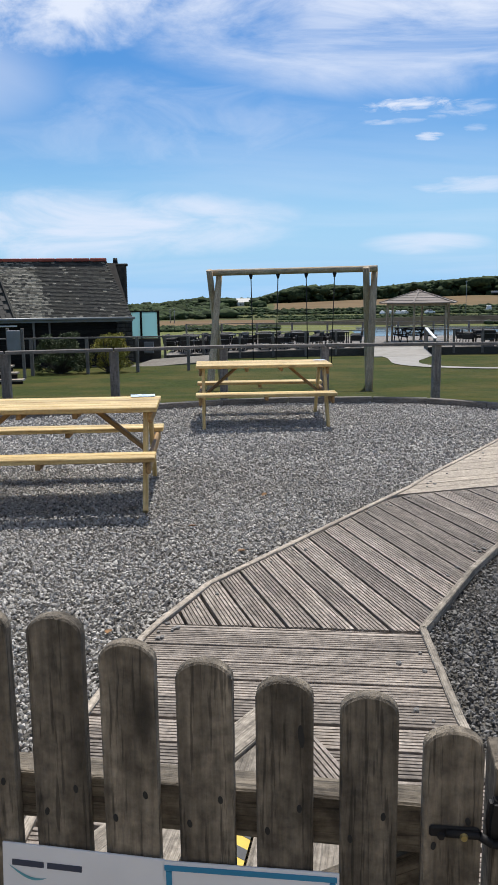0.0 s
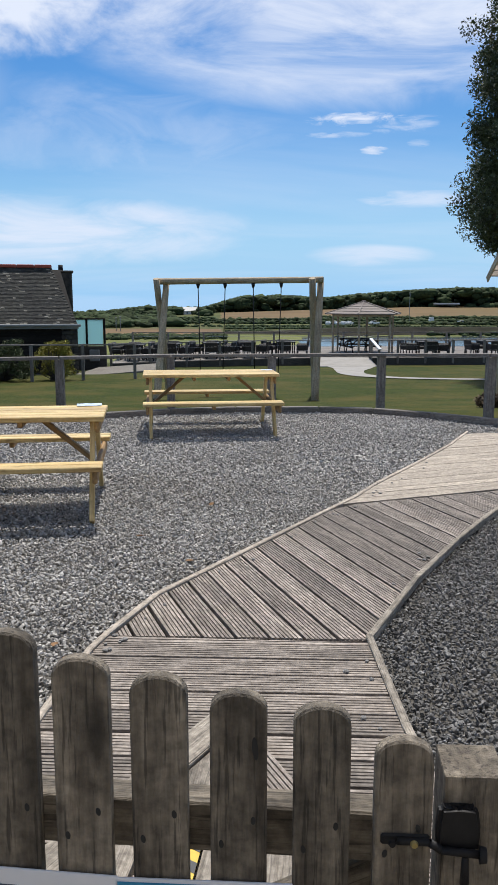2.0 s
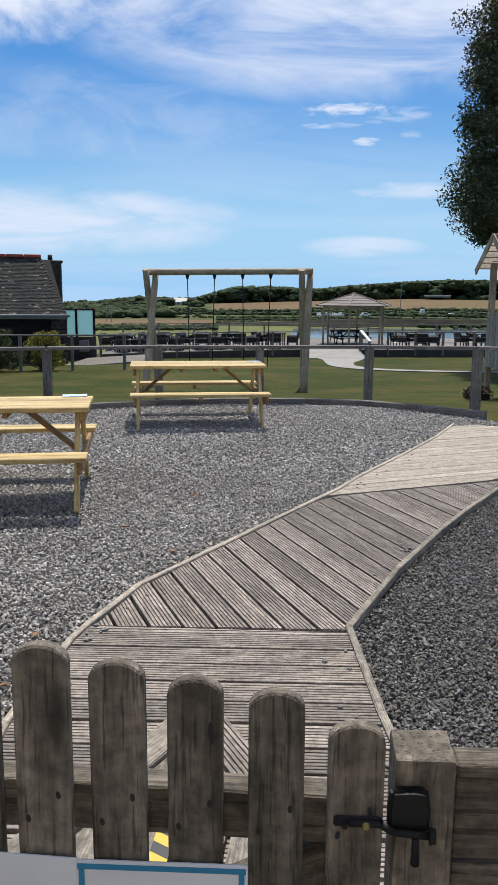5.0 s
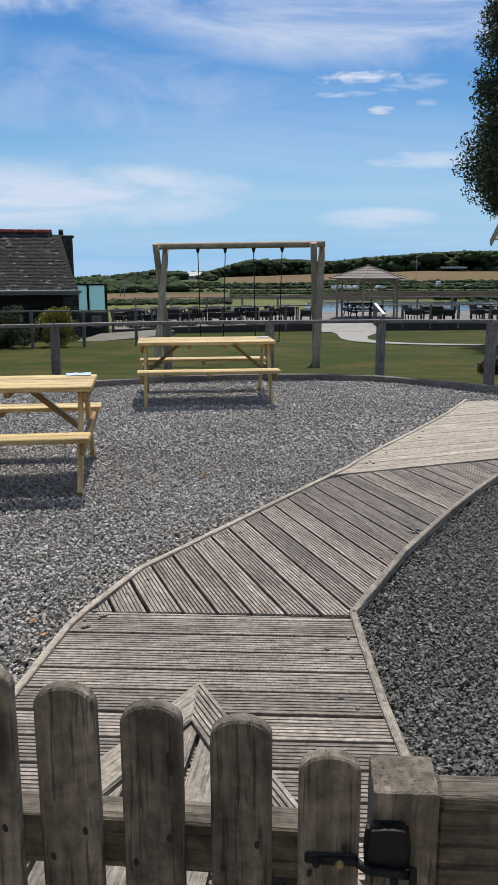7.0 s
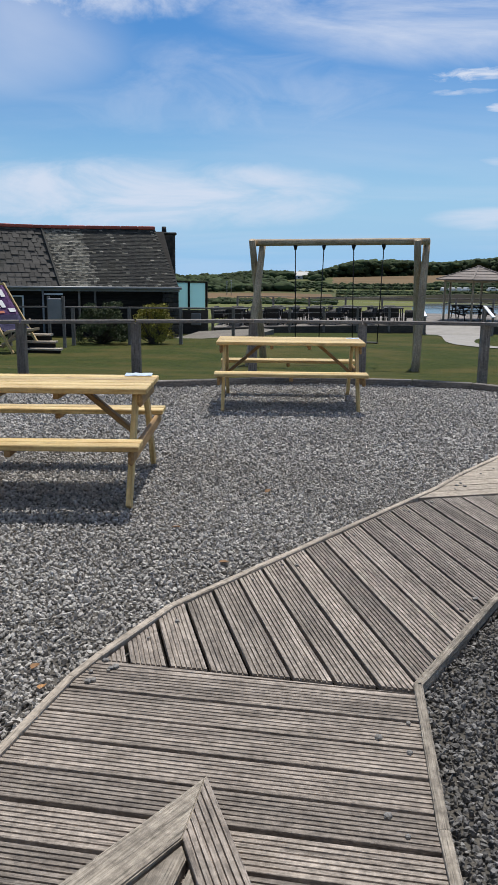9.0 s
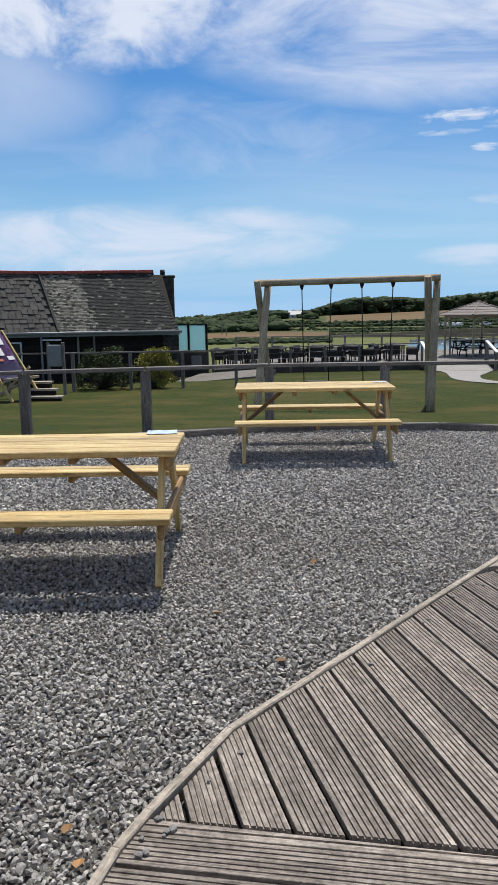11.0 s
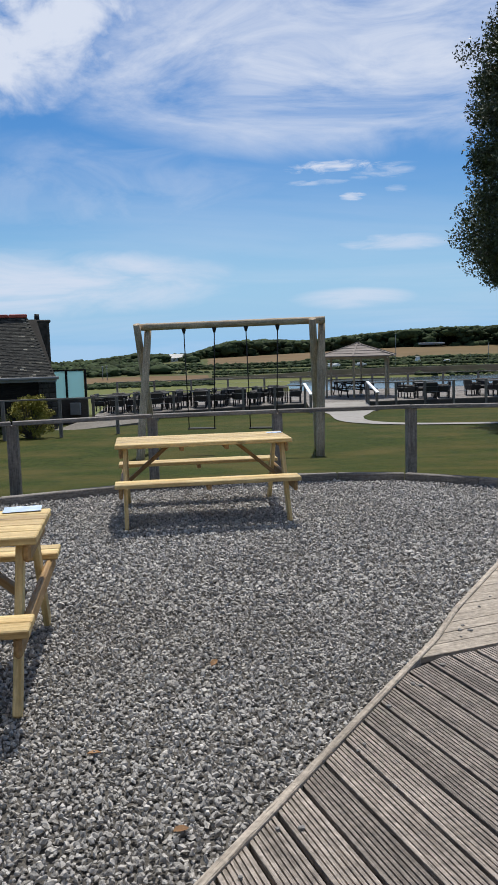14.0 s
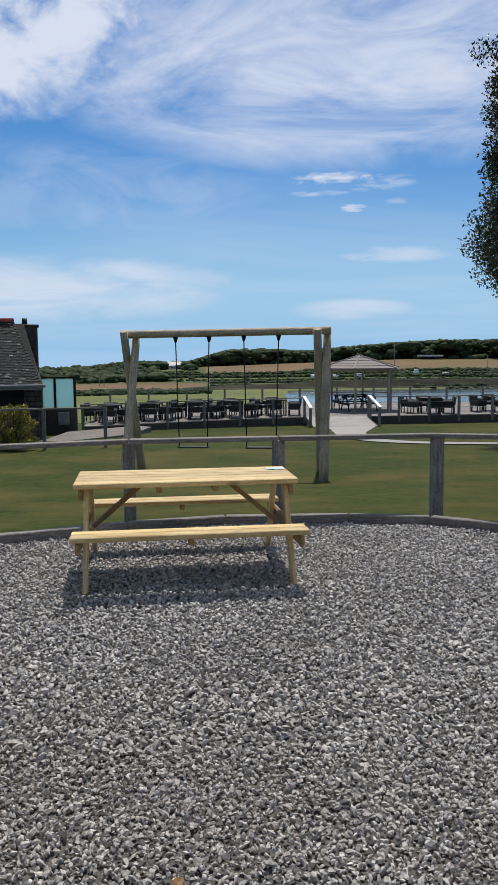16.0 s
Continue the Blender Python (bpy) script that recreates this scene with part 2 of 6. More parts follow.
GRAIN = (1.2, 14, 14)
M = dict(
    deck=surface("weathered_deck_timber", (0.15, 0.122, 0.10), (0.45, 0.39, 0.335), GRAIN, 5, 8, 0.8, 0.5, 30, vary=0.25, stain=0.5, stain_scale=5, streak=True, wear=0.6),
    deck_pale=surface("bleached_deck_timber", (0.28, 0.235, 0.185), (0.52, 0.45, 0.37), GRAIN, 4, 8, 0.8, 0.4, 30, vary=0.12, stain=0.3, stain_scale=1.5, wear=0.55),
    gate=surface("weathered_gate_timber", (0.088, 0.073, 0.056), (0.315, 0.268, 0.208), GRAIN, 4, 9, 0.85, 0.6, 25, vary=0.22, stain=0.75, stain_scale=7, stain_color=(0.05, 0.038, 0.026), knots=0.85, streak=True, wear=0.75),
    pine=surface("new_pine", (0.47, 0.31, 0.10), (0.78, 0.62, 0.31), (0.9, 13, 13), 4, 8, 0.55, 0.25, 30, vary=0.2, stain=0.55, stain_scale=6, stain_color=(0.33, 0.17, 0.05), knots=0.6, streak=True, wear=0.18),
    fence=surface("grey_fence_timber", (0.125, 0.11, 0.098), (0.30, 0.272, 0.245), GRAIN, 4, 8, 0.85, 0.4, 25, vary=0.18, stain=0.4, stain_scale=2, wear=0.45),
    log=surface("weathered_log", (0.33, 0.245, 0.155), (0.63, 0.51, 0.36), (1, 9, 9), 4, 8, 0.8, 0.6, 20, vary=0.12, stain=0.45, stain_scale=1.5, wear=0.5),
    # bed painted far darker than the stones, as shadow in their gaps
    gravel_base_shaded=surface("gravel_bed", (0.045, 0.041, 0.036), (0.13, 0.12, 0.106), (1, 1, 1), 45, 3, 0.9, 1.0, 60, vary=0, stain=0.3, stain_scale=0.8, stain_color=(0.13, 0.115, 0.10), cells=38),
    stone_dark=surface("slate_chippings", (0.070, 0.068, 0.066), (0.255, 0.247, 0.238), (1, 1, 1), 40, 4, 0.75, 0.4, 120, vary=0.5, island=True, stain=0.3, stain_scale=1.2, stain_color=(0.10, 0.085, 0.065)),
    stone=surface("crushed_stone", (0.208, 0.196, 0.178), (0.61, 0.582, 0.545), (1, 1, 1), 30, 4, 0.8, 0.4, 120, vary=0.34, island=True, stain=0.3, stain_scale=0.9, stain_color=(0.13, 0.115, 0.095)),
    lawn=surface("mown_grass", (0.014, 0.027, 0.004), (0.058, 0.072, 0.013), (1, 1, 1), 7.0, 15, 0.95, 1.0, 70, vary=0, stain=0.7, stain_scale=0.55, stain_color=(0.102, 0.082, 0.025), spec=0.1),
    earth=surface("worn_ground", (0.12, 0.105, 0.085), (0.25, 0.23, 0.2), (1, 1, 1), 9, 6, 0.95, 0.6, 60, vary=0),
    marsh=surface("marsh_grass", (0.10, 0.115, 0.036), (0.19, 0.195, 0.07), (0.15, 1, 1), 0.06, 8, 0.95, 0, vary=0, stain=0.6, stain_scale=0.012, stain_color=(0.09, 0.11, 0.04), spec=0.1),
    scrub=surface("scrub", (0.05, 0.065, 0.02), (0.11, 0.12, 0.045), (0.2, 1, 1), 0.05, 8, 0.95, 0, vary=0, stain=0.5, stain_scale=0.02, stain_color=(0.12, 0.10, 0.05), spec=0.1),
    field=surface("ripe_field", (0.135, 0.09, 0.048), (0.205, 0.14, 0.078), (0.3, 1, 1), 0.08, 6, 0.95, 0, vary=0, stain=0.35, stain_scale=0.008, stain_color=(0.13, 0.12, 0.05), spec=0.1),
    slate=surface("old_slate", (0.022, 0.023, 0.023), (0.074, 0.073, 0.067), (1, 1, 1), 8, 5, 0.85, 0.4, 30, vary=0.35, stain=0.4, stain_scale=0.8, stain_color=(0.085, 0.08, 0.062), island=True, spec=0.25),
    slate_pale=surface("lichened_slate", (0.11, 0.105, 0.085), (0.37, 0.345, 0.285), (1, 1, 1), 9, 5, 0.9, 0.4, 30, vary=0.5, spec=0.2, stain=0.4, stain_scale=3.0, stain_color=(0.09, 0.09, 0.09), island=True),
    red_tile=surface("red_ridge_tile", (0.45, 0.085, 0.06), (0.60, 0.15, 0.10), (1, 1, 1), 6, 4, 0.8, 0.3, vary=0.2),
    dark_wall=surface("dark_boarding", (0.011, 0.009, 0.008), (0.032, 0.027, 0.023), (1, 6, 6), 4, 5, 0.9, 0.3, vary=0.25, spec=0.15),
    rubble=surface("dark_rubble_stone", (0.025, 0.022, 0.019), (0.11, 0.095, 0.08), (1, 1, 1), 5, 5, 0.9, 0.6, 20, vary=0.4),
    gutter=surface("grey_plastic", (0.21, 0.22, 0.23), (0.27, 0.28, 0.29), (1, 1, 1), 4, 3, 0.45, 0, vary=0.0, stain=0.2),
    white=surface("white_paint", (0.68, 0.68, 0.68), (0.8, 0.8, 0.8), (1, 1, 1), 5, 3, 0.5, 0, vary=0.0, stain=0.15, stain_color=(0.5, 0.5, 0.47)),
    rattan=surface("dark_rattan", (0.010, 0.009, 0.009), (0.035, 0.03, 0.028), (1, 1, 1), 60, 4, 0.6, 0.6, 90, vary=0.3),
    black=surface("black_metal", (0.006, 0.006, 0.007), (0.016, 0.016, 0.017), (1, 1, 1), 30, 4, 0.6, 0.2, 120, vary=0.1, stain=0.2, stain_color=(0.02, 0.013, 0.009), spec=0.3),
    steel=surface("galvanised_steel", (0.32, 0.33, 0.34), (0.5, 0.5, 0.51), (1, 1, 1), 30, 4, 0.4, 0, metallic=0.9, vary=0.1),
    paper=surface("white_paper", (0.72, 0.74, 0.80), (0.8, 0.82, 0.88), (1, 1, 1), 8, 3, 0.6, 0, vary=0.0, stain=0.1),
    leaflet=surface("printed_leaflet", (0.42, 0.53, 0.72), (0.66, 0.74, 0.86), (1, 1, 1), 28, 4, 0.5, 0, vary=0.0, stain=0.5, stain_scale=14, stain_color=(0.25, 0.42, 0.62)),
    blue_ink=surface("blue_print", (0.02, 0.22, 0.42), (0.03, 0.26, 0.48), (1, 1, 1), 8, 3, 0.5, 0, vary=0),
    navy=surface("navy_print", (0.03, 0.04, 0.08), (0.05, 0.06, 0.10), (1, 1, 1), 8, 3, 0.5, 0, vary=0),
    teal=surface("teal_print", (0.10, 0.36, 0.45), (0.13, 0.42, 0.5), (1, 1, 1), 8, 3, 0.5, 0, vary=0),
    yellow=surface("yellow_tape", (0.62, 0.42, 0.03), (0.75, 0.52, 0.05), (1, 1, 1), 30, 3, 0.5, 0.1, vary=0),
    tape_black=surface("black_tape", (0.02, 0.02, 0.022), (0.04, 0.04, 0.045), (1, 1, 1), 30, 3, 0.5, 0.1, vary=0),
    concrete=surface("pale_concrete", (0.25, 0.236, 0.215), (0.37, 0.35, 0.325), (1, 1, 1), 2, 6, 0.9, 0.2, 30, vary=0, stain=0.25, stain_scale=0.5, stain_color=(0.28, 0.27, 0.25)),
    purple=surface("purple_canvas", (0.11, 0.038, 0.17), (0.14, 0.052, 0.21), (1, 1, 1), 40, 3, 0.8, 0.2, 200, vary=0, stain=0.2),
    navy_canvas=surface("navy_canvas", (0.04, 0.035, 0.12), (0.06, 0.055, 0.17), (1, 1, 1), 40, 3, 0.8, 0.2, 200, vary=0),
    orange=surface("orange_print", (0.5, 0.13, 0.06), (0.55, 0.16, 0.08), (1, 1, 1), 8, 3, 0.6, 0, vary=0),
    leaf=surface("dark_oak_leaf", (0.030, 0.043, 0.015), (0.11, 0.13, 0.05), (1, 1, 1), 0.5, 3, 0.55, 0, vary=0.45, island=True, stain=0),
    leaf_yellow=surface("golden_leaf", (0.15, 0.145, 0.022), (0.38, 0.34, 0.055), (1, 1, 1), 1.5, 3, 0.75, 0, vary=0.4, island=True, stain=0),
    leaf_green=surface("shrub_leaf", (0.026, 0.042, 0.013), (0.075, 0.098, 0.030), (1, 1, 1), 1.5, 3, 0.8, 0, vary=0.4, island=True, stain=0),
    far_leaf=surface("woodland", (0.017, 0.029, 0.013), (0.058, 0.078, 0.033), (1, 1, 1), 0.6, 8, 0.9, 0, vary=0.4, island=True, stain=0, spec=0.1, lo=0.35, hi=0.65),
    petal=surface("pink_petal", (0.42, 0.03, 0.08), (0.55, 0.06, 0.12), (1, 1, 1), 8, 3, 0.6, 0, vary=0.3, island=True, stain=0),
    bark=surface("bark", (0.05, 0.04, 0.032), (0.12, 0.10, 0.08), (1, 4, 4), 5, 6, 0.9, 0.6, 20, vary=0.1),
    landing=surface("pale_weathered_timber", (0.20, 0.168, 0.13), (0.50, 0.44, 0.365), (1.0, 26, 26), 5, 9, 0.85, 0.8, 14, vary=0.14, stain=0.5, stain_scale=6, streak=True, knots=0.5, wear=0.6),
    stained=surface("dark_stained_timber", (0.040, 0.034, 0.029), (0.11, 0.094, 0.08), GRAIN, 4, 6, 0.85, 0.3, 25, vary=0.15, stain=0.3),
    heather=surface("russet_leaf", (0.06, 0.045, 0.022), (0.14, 0.085, 0.045), (1, 1, 1), 2, 3, 0.7, 0, vary=0.4, island=True, stain=0),
    pine_dark=surface("brown_pine", (0.24, 0.13, 0.045), (0.46, 0.29, 0.12), (0.9, 10, 10), 4, 7, 0.6, 0.25, 30, vary=0.2, stain=0.4, stain_scale=6, knots=0.6, streak=True),
    render=surface("bounce_cream", (0.55, 0.48, 0.38), (0.66, 0.59, 0.48), (1, 1, 1), 3, 5, 0.9, 0.2, 40, vary=0, stain=0.2),
    tyre=surface("rubber", (0.012, 0.012, 0.012), (0.025, 0.025, 0.025), (1, 1, 1), 20, 3, 0.7, 0, vary=0),
    car_glass=surface("dark_glass", (0.02, 0.025, 0.03), (0.03, 0.035, 0.04), (1, 1, 1), 5, 2, 0.08, 0, vary=0),
    fallen=surface("fallen_leaf", (0.22, 0.10, 0.03), (0.36, 0.19, 0.07), (1, 1, 1), 30, 3, 0.7, 0.2, vary=0.3),
)


def water_material():
    m = surface("tidal_water", (0.05, 0.07, 0.085), (0.08, 0.10, 0.115), (0.25, 1, 1), 0.15, 6, 0.14, 0.35, 0.5, vary=0, stain=0.0)
    return m


M["water"] = water_material()


def frosted_material():
    """Tinted screen that lets daylight glow through."""
    m = bpy.data.materials.new("aqua_glass")
    m.use_nodes = True
    n, k = m.node_tree.nodes, m.node_tree.links
    tr = n.new("ShaderNodeBsdfTranslucent")
    tr.inputs[0].default_value = (0.60, 0.84, 0.86, 1)
    mix = n.new("ShaderNodeMixShader")
    mix.inputs[0].default_value = 0.65
    b = n["Principled BSDF"]
    b.inputs["Base Color"].default_value = (0.45, 0.66, 0.68, 1)
    b.inputs["Roughness"].default_value = 0.2
    k.new(b.outputs[0], mix.inputs[1])
    k.new(tr.outputs[0], mix.inputs[2])
    k.new(mix.outputs[0], n["Material Output"].inputs[0])
    return m


M["frosted"] = frosted_material()


# ---- building helpers ----
def world_of(ob):
    m = ob.matrix_basis.copy()
    while ob.parent:
        ob = ob.parent
        m = ob.matrix_basis @ m
    return m


def place(ob, m, parent=None):
    if parent:
        ob.parent = parent
        ob.matrix_basis = world_of(parent).inverted() @ m
    else:
        ob.matrix_basis = m
    return ob


def link_mesh(name, me, material, m=None, parent=None, label=""):
    if material:
        me.materials.append(material)
    ob = place(new(name, me), m or Matrix(), parent)
    return tagged(ob, label=label)


def part(name, bm, material, parent=None, label="", m=None):
    """One bmesh as one mesh object, under a thing or a part."""
    me = bpy.data.meshes.new(name)
    bm.normal_update()
    bm.to_mesh(me)
    bm.free()
    return link_mesh(name, me, material, m, parent, label)


def thing(name, m, label, category, group="", kind=""):
    ob = new(name)
    ob.empty_display_size = 0.1
    ob.matrix_basis = m
    return tagged(ob, label=label, category=category, group=group, kind=kind)


def add_box(bm, sx, sy, sz, m=None, bevel=0.0, seg=1):
    r = bmesh.ops.create_cube(bm, size=1.0, matrix=(m or Matrix()) @ Matrix.Diagonal((sx, sy, sz, 1)))
    if bevel:
        es = list({e for v in r["verts"] for e in v.link_edges})
        bmesh.ops.bevel(bm, geom=es, offset=bevel, segments=seg, profile=0.6, affect="EDGES")
    return bm


def box_bm(sx, sy, sz, bevel=0.0, seg=1):
    return add_box(bmesh.new(), sx, sy, sz, None, bevel, seg)


def axis_pose(p0, p1, up=(0, 0, 1)):
    """A pose at the middle of a line, x along it, z nearest to up."""
    p0, p1 = Vector(p0), Vector(p1)
    x = (p1 - p0).normalized()
    u = Vector(up)
    if abs(x.dot(u)) > 0.999:
        u = Vector((0, 1, 0))
    y = u.cross(x).normalized()
    z = x.cross(y)
    m = Matrix((x, y, z)).transposed().to_4x4()
    m.translation = (p0 + p1) / 2
    return m


def beam(name, p0, p1, w, h, material, parent=None, label="", bevel=0.004, up=(0, 0, 1)):
    """A squared timber from p0 to p1, w across and h along up."""
    n = (Vector(p1) - Vector(p0)).length
    return part(name, box_bm(n, w, h, bevel), material, parent, label, axis_pose(p0, p1, up))


def pole(name, p0, p1, r0, r1, material, parent=None, label="", sides=16, rough=0.0, rings=1):
    """A round timber along x, tapered, slightly uneven."""
    n = (Vector(p1) - Vector(p0)).length
    bm = bmesh.new()
    loops = []
    for i in range(rings + 1):
        f = i / rings
        r = r0 + (r1 - r0) * f
        loop = []
        for j in range(sides):
            a = 2 * math.pi * j / sides
            q = 1 + rough * (noise.noise((f * n * 1.5, math.cos(a), math.sin(a) + n)))
            loop.append(bm.verts.new((n * (f - 0.5), r * q * math.cos(a), r * q * math.sin(a))))
        loops.append(loop)
    for a, b in zip(loops, loops[1:]):
        for j in range(sides):
            f_ = bm.faces.new((a[j], a[(j + 1) % sides], b[(j + 1) % sides], b[j]))
            f_.smooth = True
    bm.faces.new(loops[0][::-1])
    bm.faces.new(loops[-1])
    bmesh.ops.recalc_face_normals(bm, faces=bm.faces)
    return part(name, bm, material, parent, label, axis_pose(p0, p1))


def prism(bm, poly, z0, z1):
    """A flat polygon given as (x, y) pairs, made solid from z0 to z1."""
    a = [bm.verts.new((x, y, z0)) for x, y in poly]
    b = [bm.verts.new((x, y, z1)) for x, y in poly]
    bm.faces.new(a[::-1])
    bm.faces.new(b)
    for i in range(len(poly)):
        j = (i + 1) % len(poly)
        bm.faces.new((a[i], a[j], b[j], b[i]))


def clip_half(poly, n, d):
    """The part of a polygon where n . p <= d."""
    out = []
    for i in range(len(poly)):
        p, q = poly[i], poly[(i + 1) % len(poly)]
        a, b = n[0] * p[0] + n[1] * p[1] - d, n[0] * q[0] + n[1] * q[1] - d
        if a <= 0:
            out.append(p)
        if a * b < 0:
            f = a / (a - b)
            out.append((p[0] + f * (q[0] - p[0]), p[1] + f * (q[1] - p[1])))
    return out


# ---- ground ----
def ramp_z(y, ys, zs):
    return float(np.interp(y, ys, zs))


def ground_z(x, y):
    """Level round the gravel, then a lawn falling to the terrace, the estuary, fields and a wooded hill."""
    z = ramp_z(y, [12.4, 18.5, 41, 46, 70, 128, 142, 196, 205, 330, 400, 490, 620, 900, 2500],
               [-0.06, -0.62, -1.6, -1.9, -3.6, -7.4, -7.85, -7.8, -7.5, -7.0, -6.8, -6.3, -7.2, -15.0, -46.0])
    if 138 < y < 222:
        wet = min(max((x - 0.11 * y) / 8, 0), 1)
        edge = min((y - 138) / 6, (222 - y) / 4, 1)
        z -= 1.4 * wet * edge
    if 330 < y < 900:
        z += min((y - 330) / 150, 1) * min((900 - y) / 200, 1) * 4.6 * max(min((x + 20) / 150, 1.0), 0.0)
    if y > 60:
        z += 0.25 * noise.noise((x * 0.03, y * 0.03, 0))
    return z


def build_ground():
    ys = list(np.arange(-6, 12.4, 1.84)) + list(np.arange(12.4, 46, 0.7)) + list(np.geomspace(46, 640, 110)) + [700, 800, 950, 1300, 2500]
    ys = [-2500, -600, -150, -40, -15] + ys
    side = list(np.arange(0, 20, 1.0)) + list(np.geomspace(20, 300, 40)) + list(np.geomspace(310, 2500, 18))
    xs = [-v for v in side[:0:-1]] + side
    bm = bmesh.new()
    vs = [[bm.verts.new((x, y, ground_z(x, y))) for x in xs] for y in ys]
    for j in range(len(ys) - 1):
        for i in range(len(xs) - 1):
            f = bm.faces.new((vs[j][i], vs[j][i + 1], vs[j + 1][i + 1], vs[j + 1][i]))
            y, x = (ys[j] + ys[j + 1]) / 2, (xs[i] + xs[i + 1]) / 2
            top = 395 + 0.10 * x
            if y < 60:
                f.material_index = 0
            elif x < 0.02 * y:
                # meadow, a strip of ripe field, then rough pasture under the woods
                f.material_index = 1 if y < 216 else 3 if y < 262 else 2
            elif y < 236:
                f.material_index = 1
            elif y < top - 25 or (x < -10 and y < top):
                f.material_index = 2
            elif y < 500:
                f.material_index = 3
            else:
                f.material_index = 2
            f.smooth = True
    me = bpy.data.meshes.new("ground")
    bm.to_mesh(me)
    bm.free()
    for k in ("lawn", "marsh", "scrub", "field"):
        me.materials.append(M[k])
    tagged(new("ground", me), "mown lawn sloping down to estuary marsh, fields and a wooded hill", "ground", kind="structure")


build_ground()
pv = bmesh.new()
prism(pv, [(-9, -5.2), (9, -5.2), (9, 1.55), (-9, 1.62)], -0.12, -0.03)
tagged(part("forecourt", pv, M["earth"]), "worn pale forecourt outside the gate", "pavement", kind="structure")
# unseen cream wall added to reflect warm sunlight onto the gate's front
wl_ = bmesh.new()
add_box(wl_, 18, 0.3, 5.6, pose(0, -5.2, 2.7))
tagged(part("wall_south", wl_, M["render"]), "added cream wall, out of view, that bounces light onto the gate", "wall", kind="structure")
wb = bmesh.new()
bmesh.ops.create_grid(wb, x_segments=2, y_segments=2, size=1.0, matrix=pose(150, 180, -8.0) @ Matrix.Diagonal((190, 43, 1, 1)))
tagged(part("water", wb, M["water"]), "grey-blue tidal water of the estuary channel", "water", kind="structure")

# outline of the gravel bed, front of the kerb
KERB = [(-9.0, 7.6), (-6.6, 9.2), (-5.0, 10.1), (-3.62, 10.75), (-2.2, 11.30), (-0.64, 11.88), (0.3, 12.08), (1.5, 12.02), (2.25, 11.84), (2.95, 11.35), (3.62, 10.6)]
LEFT = [(-0.86, 1.2), (-0.83, 2.4), (-0.79, 3.3), (-0.66, 4.02), (-0.60, 4.2), (-0.40, 4.69), (0.17, 5.51), (0.83, 6.46), (1.09, 6.83), (1.35, 7.28), (1.96, 8.18), (2.55, 9.1), (3.04, 9.98)]
RIGHT = [(0.60, 1.2), (0.58, 2.6), (0.575, 3.3), (0.60, 4.10), (1.045, 4.915), (1.50, 5.62), (1.82, 6.08), (2.27, 6.68), (2.9, 7.5), (3.6, 8.5), (4.3, 9.6)]
DECK_Z = 0.04


def build_gravel_bed():
    bm = bmesh.new()
    poly = [(-9.5, 0.9)] + [(x, y + 0.05) for x, y in KERB] + [(4.1, 10.35), (6.5, 7.5), (6.5, 0.9)]
    top = [bm.verts.new((x, y, 0.0)) for x, y in poly]
    f = bm.faces.new(top)
    r = bmesh.ops.triangulate(bm, faces=[f])
    bmesh.ops.recalc_face_normals(bm, faces=bm.faces)
    tagged(part("gravel_bed", bm, M["gravel_base_shaded"], m=pose(0, 0, -0.012)), "gravel bed round the boardwalk, coloured dark as the shade between stones", "gravel", kind="structure")


build_gravel_bed()


# ---- boardwalk ----
def ribbed_skin(poly, n, d0, d1, ridges, z, thick):
    """The part of a polygon between two parallel lines as one closed board, grooved lengthwise; returns the mesh and its pose."""
    n = Vector(n)
    along = Vector((n.y, -n.x))
    c = sum((Vector(p) for p in poly), Vector((0, 0))) / len(poly)
    m = Matrix(((along.x, n.x, 0, c.x), (along.y, n.y, 0, c.y), (0, 0, 1, z), (0, 0, 0, 1)))
    width = d1 - d0
    w = width / ridges
    steps = [(0.0004, -0.0015), (0.002, 0.0)]
    for i in range(1, ridges):
        steps += [(w * (i - 0.16), 0.0), (w * (i - 0.12), -0.0075), (w * (i + 0.12), -0.0075), (w * (i + 0.16), 0.0)]
    steps += [(width - 0.002, 0.0), (width - 0.0004, -0.0015)]
    bm = bmesh.new()
    rows = []
    for off, dz in steps:
        ends = []
        for p, q in zip(poly, poly[1:] + poly[:1]):
            p, q = Vector(p), Vector(q)
            a, b = n.dot(p) - d0 - off, n.dot(q) - d0 - off
            if a * b < 0:
                ends.append(along.dot(p.lerp(q, a / (a - b)) - c))
        if len(ends) > 1:
            y = d0 + off - n.dot(c)
            rows.append([bm.verts.new((x, y, h)) for x, h in ((min(ends), dz), (max(ends), dz), (min(ends), -thick), (max(ends), -thick))])
    for a, b in zip(rows, rows[1:]):
        bm.faces.new((a[0], a[1], b[1], b[0]))
        bm.faces.new((a[2], b[2], b[3], a[3]))
        bm.faces.new((a[0], b[0], b[2], a[2]))
        bm.faces.new((a[1], a[3], b[3], b[1]))
    for r in (rows[0], rows[-1]):
        bm.faces.new((r[0], r[2], r[3], r[1]))
    bmesh.ops.recalc_face_normals(bm, faces=bm.faces)
    return bm, m


def strip_board(parent, section, n, d0, d1, ridges, material, z=DECK_Z):
    """One deck board: the part of a section between two parallel lines, ribbed lengthwise."""
    poly = clip_half(clip_half(section, n, d1), (-n[0], -n[1]), -d0)
    if len(poly) < 3:
        return
    area = 0.5 * abs(sum(poly[i][0] * poly[(i + 1) % len(poly)][1] - poly[(i + 1) % len(poly)][0] * poly[i][1] for i in range(len(poly))))
    if area < 0.0025:
        return
    bm, m = ribbed_skin(poly, n, d0, d1, max(ridges, 1), z + random.uniform(-0.002, 0.002), 0.028)
    part("board", bm, material, parent, m=m)


